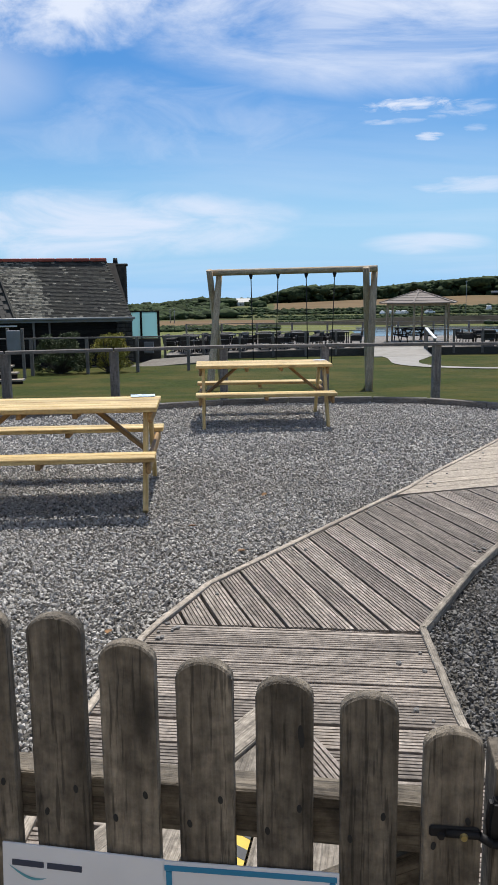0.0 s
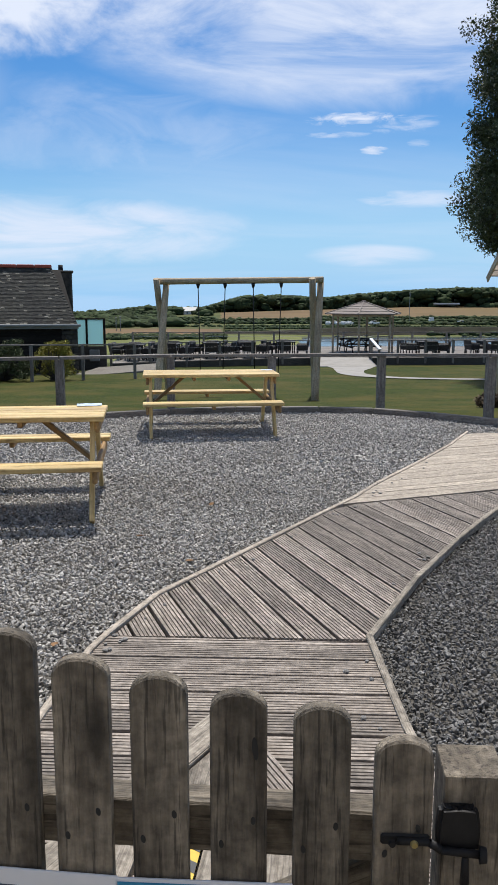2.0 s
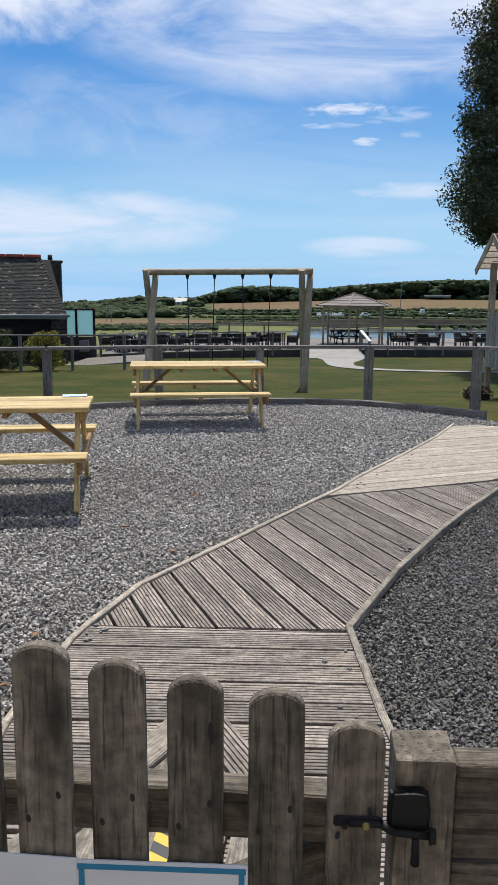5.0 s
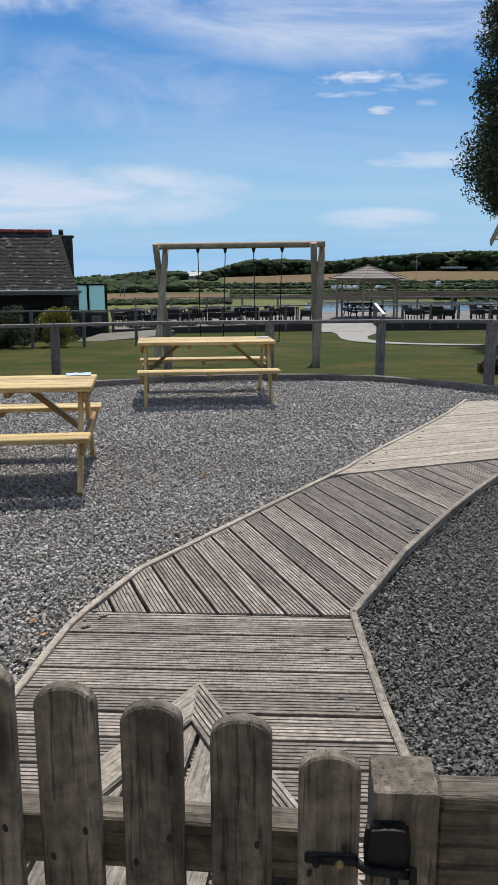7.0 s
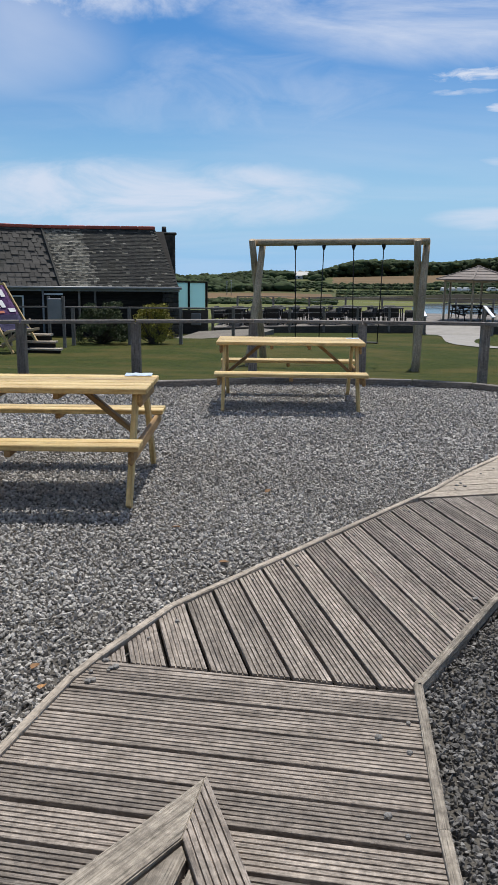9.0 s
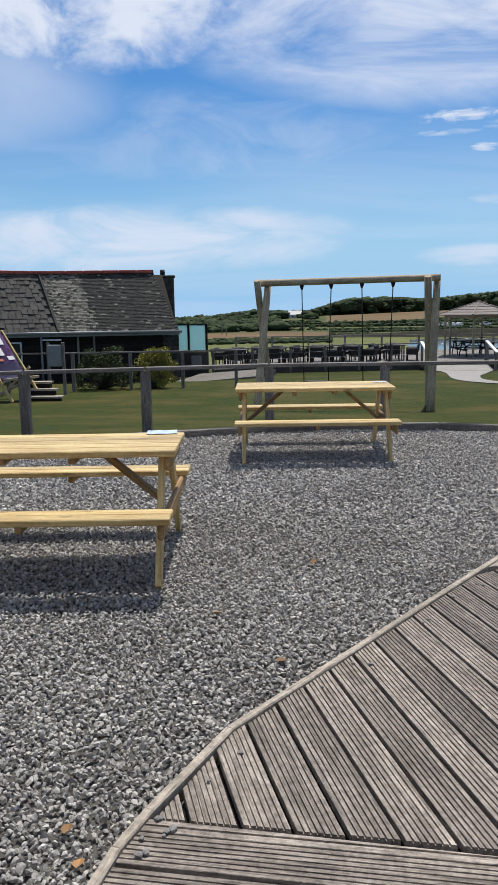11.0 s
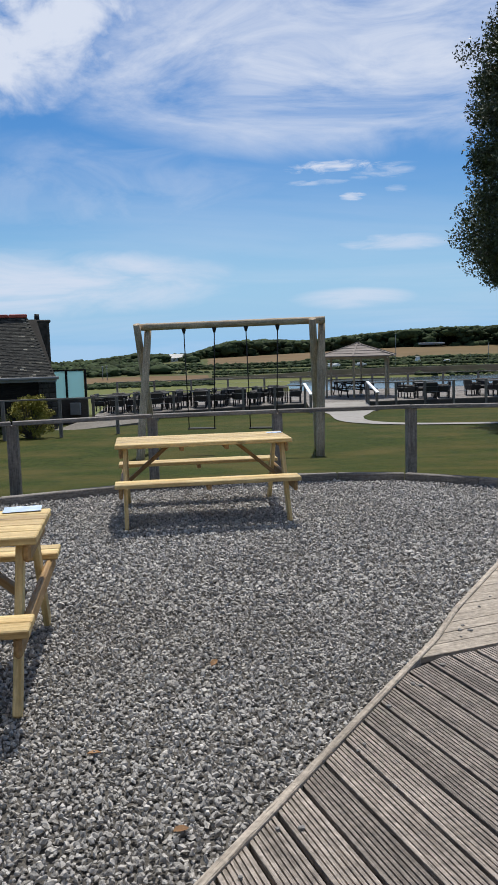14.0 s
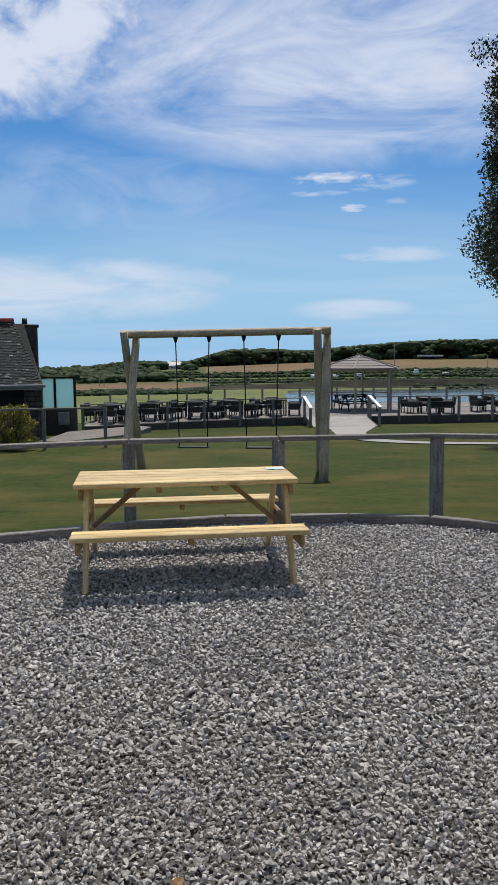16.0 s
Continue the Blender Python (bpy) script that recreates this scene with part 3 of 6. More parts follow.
deck = thing("boardwalk", pose(0, 0, 0), "weathered grey timber boardwalk with ribbed boards", "boardwalk", kind="structure")
SEC1 = LEFT[:5] + [(-0.585, 4.165), (0.60, 4.055)] + RIGHT[2::-1]
n1 = Vector((0.093, 1.0)).normalized()
top1 = n1[0] * 0.55 + n1[1] * 4.007
strip_board(deck, SEC1, tuple(n1), top1 + 0.004, top1 + 0.06, 2, M["deck"])
for i in range(19):
    strip_board(deck, SEC1, tuple(n1), top1 - 0.158 * (i + 1) + random.uniform(0.013, 0.020), top1 - 0.158 * i, 7, M["deck"])
SEC2 = [(-0.59, 4.185), *LEFT[5:8], (1.03, 6.60), (2.50, 7.06), (2.27, 6.68), *RIGHT[6:3:-1], (0.60, 4.075)]
d2 = Vector((0.30, -0.954)).normalized()
n2 = (-d2[1], d2[0])
base2 = n2[0] * -0.319 + n2[1] * 4.128
for i in range(-3, 28):
    strip_board(deck, SEC2, n2, base2 + 0.1485 * i + random.uniform(0.006, 0.010), base2 + 0.1485 * (i + 1) - random.uniform(0.006, 0.010), 7, M["deck"])
SEC3 = [(0.90, 6.565), *LEFT[8:], (3.42, 9.86), (4.1, 9.5), *RIGHT[:7:-1], (2.53, 7.11)]
n3 = Vector((-0.30, 0.954)).normalized()
base3 = n3[0] * 1.05 + n3[1] * 6.64
for i in range(-1, 26):
    strip_board(deck, SEC3, tuple(n3), base3 + 0.118 * i, base3 + 0.118 * (i + 1) - 0.004, 0, M["deck_pale"], DECK_Z + 0.004)


def edging(points, side):
    for p, q in zip(points, points[1:]):
        v = (Vector(q) - Vector(p)).normalized()
        o = Vector((-v.y, v.x)) * (0.018 * side)
        a, b = Vector(p) + o - v * 0.004, Vector(q) + o + v * 0.004
        beam("edging_strip", (*a, 0.012), (*b, 0.012), 0.034, 0.085, M["deck_pale" if side > 0 else "landing"], deck, bevel=0.005)


edging(LEFT, 1)
edging(RIGHT[:8], -1)
edging(RIGHT[7:], -1)
# near-black sheet painted as joist timbers in shade under the boards
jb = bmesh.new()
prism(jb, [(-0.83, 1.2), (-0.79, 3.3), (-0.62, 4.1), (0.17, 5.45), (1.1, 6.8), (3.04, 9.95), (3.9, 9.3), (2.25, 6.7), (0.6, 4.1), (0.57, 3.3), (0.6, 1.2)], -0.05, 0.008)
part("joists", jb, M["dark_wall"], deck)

# raised arrow-shaped landing inside the gate
landing = thing("landing", pose(-0.08, 2.5, DECK_Z), "arrow-shaped timber landing on the boardwalk behind the gate", "landing")
APEX, ARM_L, ARM_R = Vector((-0.082, 3.428)), Vector((-0.72, 2.47)), Vector((0.50, 1.99))


def landing_plank(poly, z0, z1):
    s = sum(poly[i][0] * poly[(i + 1) % len(poly)][1] - poly[(i + 1) % len(poly)][0] * poly[i][1] for i in range(len(poly)))
    cx, cy = sum(p[0] for p in poly) / len(poly), sum(p[1] for p in poly) / len(poly)
    e = max(((Vector(poly[(i + 1) % len(poly)]) - Vector(poly[i])) for i in range(len(poly))), key=lambda v: v.length).normalized()
    m = Matrix(((e.x, -e.y, 0, cx), (e.y, e.x, 0, cy), (0, 0, 1, 0), (0, 0, 0, 1)))
    inv = m.inverted()
    pl = [tuple((inv @ Vector((x, y, 0)))[:2]) for x, y in (poly if s > 0 else poly[::-1])]
    bm = bmesh.new()
    prism(bm, pl, z0, z1)
    bmesh.ops.bevel(bm, geom=[e_ for e_ in bm.edges if all(v.co.z > z1 - 1e-5 for v in e_.verts)], offset=0.004, segments=2, affect="EDGES")
    return part("plank", bm, M["landing"], landing, m=m)


def arms():
    vl, vr = (ARM_L - APEX).normalized(), (ARM_R - APEX).normalized()
    nl, nr = Vector((-vl.y, vl.x)), Vector((vr.y, -vr.x))
    inner = APEX + (vl + vr).normalized() * 0.27
    wl_, wr_ = abs((inner - APEX).dot(nl)), abs((inner - APEX).dot(nr))
    landing_plank([tuple(APEX), tuple(ARM_L), tuple(ARM_L + nl * wl_), tuple(inner)], DECK_Z + 0.002, DECK_Z + 0.05)
    right_arm = [tuple(APEX), tuple(inner), tuple(ARM_R + nr * wr_), tuple(ARM_R)]
    edge = nr.dot(APEX)
    bm, m = ribbed_skin(right_arm, nr, edge, edge + wr_, 7, DECK_Z + 0.05, 0.047)
    part("plank", bm, M["deck"], landing, "ribbed grey plank", m)
    field_poly = [tuple(inner + Vector((0, -0.012))), tuple(ARM_L + nl * (wl_ + 0.012)), (-0.62, 1.72), (0.42, 1.72), tuple(ARM_R + nr * (wr_ + 0.012))]
    axis = Vector((0.18, 0.984)).normalized()
    nn = (axis.y, -axis.x)
    base = nn[0] * inner.x + nn[1] * inner.y
    for i, (a, b) in enumerate(((-0.62, -0.475), (-0.465, -0.32), (-0.305, -0.165), (-0.145, 0.0), (0.018, 0.155), (0.17, 0.31), (0.325, 0.46))):
        pl = clip_half(clip_half(field_poly, nn, base + b + 0.03), (-nn[0], -nn[1]), -(base + a + 0.03))
        if len(pl) > 2:
            landing_plank(pl, DECK_Z + 0.002, DECK_Z + 0.04)
    tape = part("hazard_tape", box_bm(0.34, 0.056, 0.002), M["yellow"], landing, "yellow and black hazard tape",
                axis_pose((-0.165, 2.775, DECK_Z + 0.0412), (-0.227, 2.435, DECK_Z + 0.0412)))
    for k in range(4):
        bm = bmesh.new()
        x0 = -0.14 + 0.085 * k
        prism(bm, [(x0, -0.028), (x0 + 0.042, -0.028), (x0 + 0.070, 0.028), (x0 + 0.028, 0.028)], 0.0011, 0.0018)
        part("black_stripe", bm, M["tape_black"], tape, m=world_of(tape))


arms()

# ---- gate ----
GATE_A, GATE_B = Vector((-0.943, 1.660)), Vector((0.151, 1.541))
gu = (GATE_B - GATE_A).normalized()
gn = Vector((gu.y, -gu.x))


def gate_pose(s, z, out=0.0):
    p = GATE_B - gu * s + gn * out
    return Matrix(((gu.x, -gn.x, 0, p.x), (gu.y, -gn.y, 0, p.y), (0, 0, 1, z), (0, 0, 0, 1)))


def picket_bm(w, h, t):
    bm = bmesh.new()
    pts = [(-w / 2, -h), (w / 2, -h)]
    for i in range(11):
        a = math.pi * i / 10
        pts.append((w / 2 * math.cos(a), -w * 0.34 + w * 0.34 * math.sin(a)))
    front = [bm.verts.new((x, -t / 2, z)) for x, z in pts]
    back = [bm.verts.new((x, t / 2, z)) for x, z in pts]
    bm.faces.new(front)
    bm.faces.new(back[::-1])
    for i in range(len(pts)):
        j = (i + 1) % len(pts)
        bm.faces.new((front[j], front[i], back[i], back[j]))
    bmesh.ops.bevel(bm, geom=[e for e in bm.edges if abs(e.verts[0].co.y - e.verts[1].co.y) < 1e-6 and e.verts[0].co.z > -h * 0.9], offset=0.003, segments=1, affect="EDGES")
    return bm


gate = thing("picket_gate", gate_pose(0.5, 0.05), "weathered brown picket gate, closed, with rounded picket tops", "gate")
PICKETS = ((0.0375, 1.037), (0.1465, 1.081), (0.257, 1.097), (0.3635, 1.118), (0.467, 1.140), (0.565, 1.174), (0.669, 1.178),
           (0.772, 1.180), (0.875, 1.182), (0.980, 1.178), (1.085, 1.170))


def rail_top(s):
    return 0.914 + 0.028 * s


for i, (s, top) in enumerate(PICKETS):
    bm = picket_bm(0.076, top - 0.10, 0.022)
    m = gate_pose(s, top, 0.011) @ pose(0, 0, 0, 0, random.uniform(-0.4, 0.4), 0)
    bm.transform(Matrix.Rotation(radians(90), 4, "Y"))
    pk = part("picket", bm, M["gate"], gate, m=m @ Matrix.Rotation(radians(-90), 4, "Y"))
    for dx, dz in ((0.020, -0.006), (-0.023, -0.043)):
        nb = bmesh.new()
        bmesh.ops.create_uvsphere(nb, u_segments=10, v_segments=6, radius=1.0)
        nb.transform(Matrix.Diagonal((0.0036, 0.0016, 0.0062, 1)))
        part("nail", nb, M["tyre"], pk, m=gate_pose(s - dx, rail_top(s) + dz + random.uniform(-0.003, 0.003), 0.0222) @ pose(0, 0, 0, 0, random.uniform(-12, 12), 0))
    if i == 2:
        hb = bmesh.new()
        bmesh.ops.create_uvsphere(hb, u_segments=12, v_segments=6, radius=1.0)
        hb.transform(Matrix.Diagonal((0.0042, 0.0014, 0.017, 1)))
        part("knot_hole", hb, M["tyre"], pk, "dark knot hole", gate_pose(0.2345, 1.020, 0.0222) @ pose(0, 0, 0, 0, -5, 0))
for dz, h in ((0.0, 0.074), (-0.66, 0.074)):
    a, b = gate_pose(1.12, rail_top(1.12) - h / 2 + dz, -0.0235).translation, gate_pose(0.0, rail_top(0) - h / 2 + dz, -0.0235).translation
    beam("rail", a, b, 0.046, h, M["gate"], gate, bevel=0.003)
a, b = gate_pose(1.05, 0.30, -0.0235).translation, gate_pose(0.04, 0.82, -0.0235).translation
beam("brace", a, b, 0.036, 0.075, M["gate"], gate, bevel=0.003)

post = thing("gate_post", gate_pose(-0.059, 0.0), "square weathered timber post beside the gate", "post")


def post_bm(w, d, h, slope):
    # squared post whose worn top falls towards its front edge
    bm = box_bm(h, d, w, 0.005, 2)
    for v in bm.verts:
        if v.co.x > h / 2 - 0.02:
            v.co.x -= slope * max(0.0, -v.co.y / d) + 0.002 * noise.noise(v.co * 60)
    return bm


part("shaft", post_bm(0.082, 0.074, 1.085, 0.012), M["gate"], post, m=gate_pose(-0.059, 0.4425, -0.030) @ Matrix.Rotation(radians(-90), 4, "Y"))


def build_latch():
    latch = thing("gate_latch", gate_pose(-0.04, 0.89, 0.03), "black iron ring latch on the gate and its post", "latch")
    bm = bmesh.new()
    pts = [(-0.027, -0.033), (0.027, -0.033), (0.030, 0.0), (0.025, 0.031), (0.015, 0.034), (0.004, 0.024), (-0.004, 0.024), (-0.015, 0.033), (-0.025, 0.032), (-0.029, 0.002)]
    f = [bm.verts.new((x, -0.010, z)) for x, z in pts]
    k = [bm.verts.new((x, 0.010, z)) for x, z in pts]
    bm.faces.new(f)
    bm.faces.new(k[::-1])
    for i in range(len(pts)):
        j = (i + 1) % len(pts)
        bm.faces.new((f[j], f[i], k[i], k[j]))
    bmesh.ops.bevel(bm, geom=list(bm.edges), offset=0.005, segments=3, affect="EDGES")
    part("keeper", bm, M["black"], latch, m=gate_pose(-0.035, 0.913, 0.0175))
    line = ((0.046, 0.899, 0.030), (0.004, 0.899, 0.031), (-0.012, 0.890, 0.034), (-0.062, 0.887, 0.036))
    for p, q in zip(line, line[1:]):
        pole("bolt", gate_pose(*p).translation, gate_pose(*q).translation, 0.0054, 0.0054, M["black"], latch, sides=12)
    beam("plate", gate_pose(0.067, 0.897, 0.024).translation, gate_pose(0.002, 0.897, 0.024).translation, 0.006, 0.017, M["black"], latch, bevel=0.003)
    pole("knob", gate_pose(-0.061, 0.887, 0.036).translation, gate_pose(-0.070, 0.887, 0.037).translation, 0.0115, 0.010, M["black"], latch, sides=14)
    pole("striker", gate_pose(-0.043, 0.884, 0.036).translation, gate_pose(-0.044, 0.842, 0.034).translation, 0.0045, 0.0065, M["black"], latch, sides=10)
    for s, mat_, label in ((0.024, "brass", "worn brass screw"), (0.053, "black", "rusty screw")):
        bm = bmesh.new()
        bmesh.ops.create_cone(bm, cap_ends=True, segments=14, radius1=0.0056, radius2=0.004, depth=0.004, matrix=pose(0, 0, 0, 90))
        part("screw", bm, M[mat_], latch, label, m=gate_pose(s, 0.899, 0.038))


M["brass"] = surface("worn_brass", (0.30, 0.23, 0.08), (0.52, 0.42, 0.18), (1, 1, 1), 60, 4, 0.4, 0.1, 200, metallic=0.7, vary=0.0)
build_latch()

# fence panel past the post
panel = thing("fence_panel", gate_pose(-0.6, 0.0), "weathered horizontal timber rails beside the gate post", "fence")
beam("cap_rail", gate_pose(-0.104, 0.955, -0.033).translation, gate_pose(-1.45, 0.955, -0.033).translation, 0.048, 0.022, M["gate"], panel, bevel=0.004)
for k in range(6):
    z = 0.874 - 0.135 * k
    beam("rail", gate_pose(-0.104, z, -0.034).translation, gate_pose(-1.45, z, -0.034).translation, 0.030, 0.128, M["gate"], panel, bevel=0.004)
beam("post", gate_pose(-1.49, -0.09, -0.02).translation, gate_pose(-1.49, 1.03, -0.02).translation, 0.08, 0.08, M["gate"], panel, up=tuple(gate_pose(0, 0).col[0][:3]))


# notice boards on the gate
def notice(name, s0, s1, ztop, zbot, label, border, lean):
    mid = (s0 + s1) / 2
    ob = thing(name, gate_pose(mid, zbot, 0.028), label, "sign")
    w, h = abs(s1 - s0), ztop - zbot
    m = gate_pose(mid, (ztop + zbot) / 2, 0.0275) @ pose(0, 0, 0, 0, lean, 0)
    part("sheet", box_bm(w, 0.004, h, 0.001), M["paper"], ob, m=m)
    if border:
        for nm, sx, sz, x, z in (("border", w - 0.006, 0.008, 0, h / 2 - 0.009), ("border", 0.008, h - 0.02, w / 2 - 0.009, -0.004), ("border", 0.008, h - 0.02, -w / 2 + 0.009, -0.004)):
            part(nm, box_bm(sx, 0.001, sz), M["blue_ink"], ob, "blue border", m @ pose(x, -0.0027, z))
        return ob
    swoosh = bmesh.new()
    vs = []
    for i in range(13):
        f = i / 12
        cx, cz = -0.108 + 0.055 * f, -0.033 - 0.017 * math.sin(f * 2.3) - 0.004 * f
        th = 0.0022 * math.sin(math.pi * f) + 0.0002
        vs.append((swoosh.verts.new((cx, 0, cz + th)), swoosh.verts.new((cx, 0, cz - th))))
    for p, q in zip(vs, vs[1:]):
        swoosh.faces.new((p[1], q[1], q[0], p[0]))
    part("swoosh", swoosh, M["teal"], ob, "teal swoosh", m @ pose(0, -0.0026, h / 2))
    for bx, bw in ((-0.079, 0.046), (-0.026, 0.050)):
        part("word_mark", box_bm(bw, 0.001, 0.009), M["navy"], ob, "navy word mark", m @ pose(bx, -0.0026, h / 2 - 0.029))
    return ob


notice("menu_notice", 0.660, 0.427, 0.833, 0.58, "white notice with a navy and teal mark", False, 2.6)
notice("framed_notice", 0.425, 0.183, 0.826, 0.56, "white notice with a blue border", True, 0.0)

# ---- kerb and fence of the gravel bed ----
kerb = thing("kerb", pose(0, 12, 0), "low grey timber kerb of sleepers round the gravel", "kerb", kind="structure")
for p, q in zip(KERB, KERB[1:]):
    v = (Vector(q) - Vector(p)).normalized()
    o = Vector((-v.y, v.x)) * 0.05
    far_end = q[0] > 3
    a, b = Vector(p) + o, Vector(q) + o
    beam("sleeper", (*a, 0.015), (*b, 0.03 if far_end else 0.015), 0.10, 0.15, M["fence"], kerb, bevel=0.008)

POSTS = [(-8.1, 9.45), (-6.6, 10.15), (-5.05, 10.95), (-3.6, 11.52), (-2.17, 11.88), (-0.64, 12.28), (0.84, 12.34), (2.48, 12.38), (3.66, 11.05)]
RAIL = [0.80] * 8 + [0.88]
fence = thing("lawn_fence", pose(0, 12, 0), "grey timber post and rail fence behind the gravel", "fence")
for (x, y), z in zip(POSTS, RAIL):
    low = -0.2 if x > 3 else -0.12
    w = 0.115
    part("post", box_bm(z - low, w, w, 0.008), M["fence"], fence, m=pose(x, y, (z + low) / 2, 0, -90, random.uniform(-4, 4)))
for (p, q), (z0, z1) in zip(zip(POSTS, POSTS[1:]), zip(RAIL, RAIL[1:])):
    v = (Vector(q) - Vector(p)).normalized() * 0.01
    beam("rail", (p[0] + v.x, p[1] + v.y - 0.02, z0 + 0.02), (q[0] - v.x, q[1] - v.y - 0.02, z1 + 0.02), 0.12, 0.045, M["fence"], fence, bevel=0.005)
beam("rail", (3.66, 11.03, 0.90), (3.86, 10.9, 0.90), 0.12, 0.045, M["fence"], fence, bevel=0.005)


# ---- picnic tables ----
def picnic_table(m, label):
    t = thing("picnic_table", Matrix(), label, "picnic table", "picnic tables on the gravel")
    L, P = 1.655, M["pine"]
    for i in range(5):
        y = -0.34 + 0.136 * (i + 0.5)
        beam("tabletop_board", (-L / 2, y, 0.72), (L / 2, y, 0.72), 0.132, 0.04, P, t, bevel=0.006)
    for s in (-1, 1):
        for i in range(2):
            y = s * (0.70 - 0.112 * i)
            beam("bench_board", (-L / 2, y, 0.42), (L / 2, y, 0.42), 0.106, 0.038, P, t, bevel=0.006)
    for e in (-1, 1):
        x = e * (L / 2 - 0.088)
        for s in (-1, 1):
            beam("leg", (x, s * 0.62, 0.0), (x, s * 0.215, 0.70), 0.036, 0.085, P, t, bevel=0.004, up=(0, 1, 0.4 * s))
        beam("bench_bearer", (x + e * 0.037, -0.74, 0.355), (x + e * 0.037, 0.74, 0.355), 0.036, 0.092, M["pine_dark"], t, bevel=0.012)
        beam("top_bearer", (x + e * 0.037, -0.31, 0.655), (x + e * 0.037, 0.31, 0.655), 0.036, 0.09, M["pine_dark"], t, bevel=0.012)
        beam("diagonal_brace", (x - e * 0.03, 0.0, 0.36), (x - e * 0.42, 0.0, 0.69), 0.07, 0.036, M["pine_dark"], t, bevel=0.004)
    for x in (-0.21, 0.21):
        beam("batten", (x, -0.3, 0.678), (x, 0.3, 0.678), 0.04, 0.045, M["pine_dark"], t, bevel=0.004)
    for s in (-1, 1):
        beam("batten", (0, s * 0.55, 0.379), (0, s * 0.74, 0.379), 0.04, 0.042, M["pine_dark"], t, bevel=0.004)
    t.matrix_basis = m
    return t


table_near = picnic_table(pose(-1.755, 6.83, 0.012, 0, 0, 4), "new pale pine picnic table with benches, standing on gravel")
table_far = copy_thing(table_near, pose(-0.082, 10.575, -0.008, 0, 0, 3.4))


def table_paper(x, y, rz, w, h, label):
    bm = bmesh.new()
    bmesh.ops.create_grid(bm, x_segments=8, y_segments=6, size=0.5)
    for v in bm.verts:
        v.co.z = 0.004 + 0.006 * noise.noise((v.co.x * 4, v.co.y * 4, x))
    bmesh.ops.scale(bm, vec=(w, h, 1), verts=bm.verts)
    r = bmesh.ops.solidify(bm, geom=bm.faces[:], thickness=0.001)
    tagged(part("paper_sheet", bm, M["leaflet"], m=pose(x, y, 0.755 if y < 9 else 0.733, 0, 0, rz)), label, "paper")


table_paper(-1.10, 7.20, 8, 0.20, 0.15, "pale blue printed paper lying on the near picnic table")
table_paper(0.64, 10.80, 3, 0.15, 0.11, "pale blue printed paper lying on the far picnic table")

# ---- swing frame ----
swing = thing("swing_frame", pose(0.6, 19.75, -0.6), "round-log double swing frame on the lawn", "swing")
SW_L, SW_R = Vector((-1.315, 20.2, 2.06)), Vector((2.60, 19.26, 2.092))
su = (SW_R - SW_L).normalized()
sn = Vector((su.y, -su.x, 0)).normalized()
pole("crossbeam", SW_L, SW_R, 0.075, 0.072, M["log"], swing, rough=0.05, rings=10)
for end, d in ((SW_L, 1), (SW_R, -1)):
    for k, side in enumerate((1, -1)):
        c0 = end + su * ((0.24, 0.075)[k] if d > 0 else (-0.075, -0.24)[k])
        foot = c0 + sn * 0.85 * side
        foot.z = ground_z(foot.x, foot.y) - 0.05
        head = c0 - sn * 0.16 * side
        head.z = 2.12
        pole("leg", foot, head, 0.088, 0.074, M["log"], swing, rough=0.06, rings=8)
for i, f in enumerate((0.262, 0.425, 0.592, 0.757)):
    p = SW_L + (SW_R - SW_L) * f
    pole("hanger", p + Vector((0, 0, -0.06)), p + Vector((0, 0, -0.17)), 0.052, 0.022, M["black"], swing, sides=10)
    seat_x = 0.04 if i % 2 == 0 else -0.06
    q = p + su * seat_x
    pole("rope", p + Vector((0, 0, -0.12)), (q.x, q.y, -0.10), 0.011, 0.011, M["black"], swing, sides=6)
for f0, f1 in ((0.262, 0.425), (0.592, 0.757)):
    p, q = SW_L + (SW_R - SW_L) * f0 + su * 0.04, SW_L + (SW_R - SW_L) * f1 - su * 0.06
    beam("seat", (p.x - 0.02, p.y, -0.115), (q.x + 0.02, q.y, -0.115), 0.17, 0.03, M["tyre"], swing, bevel=0.008)


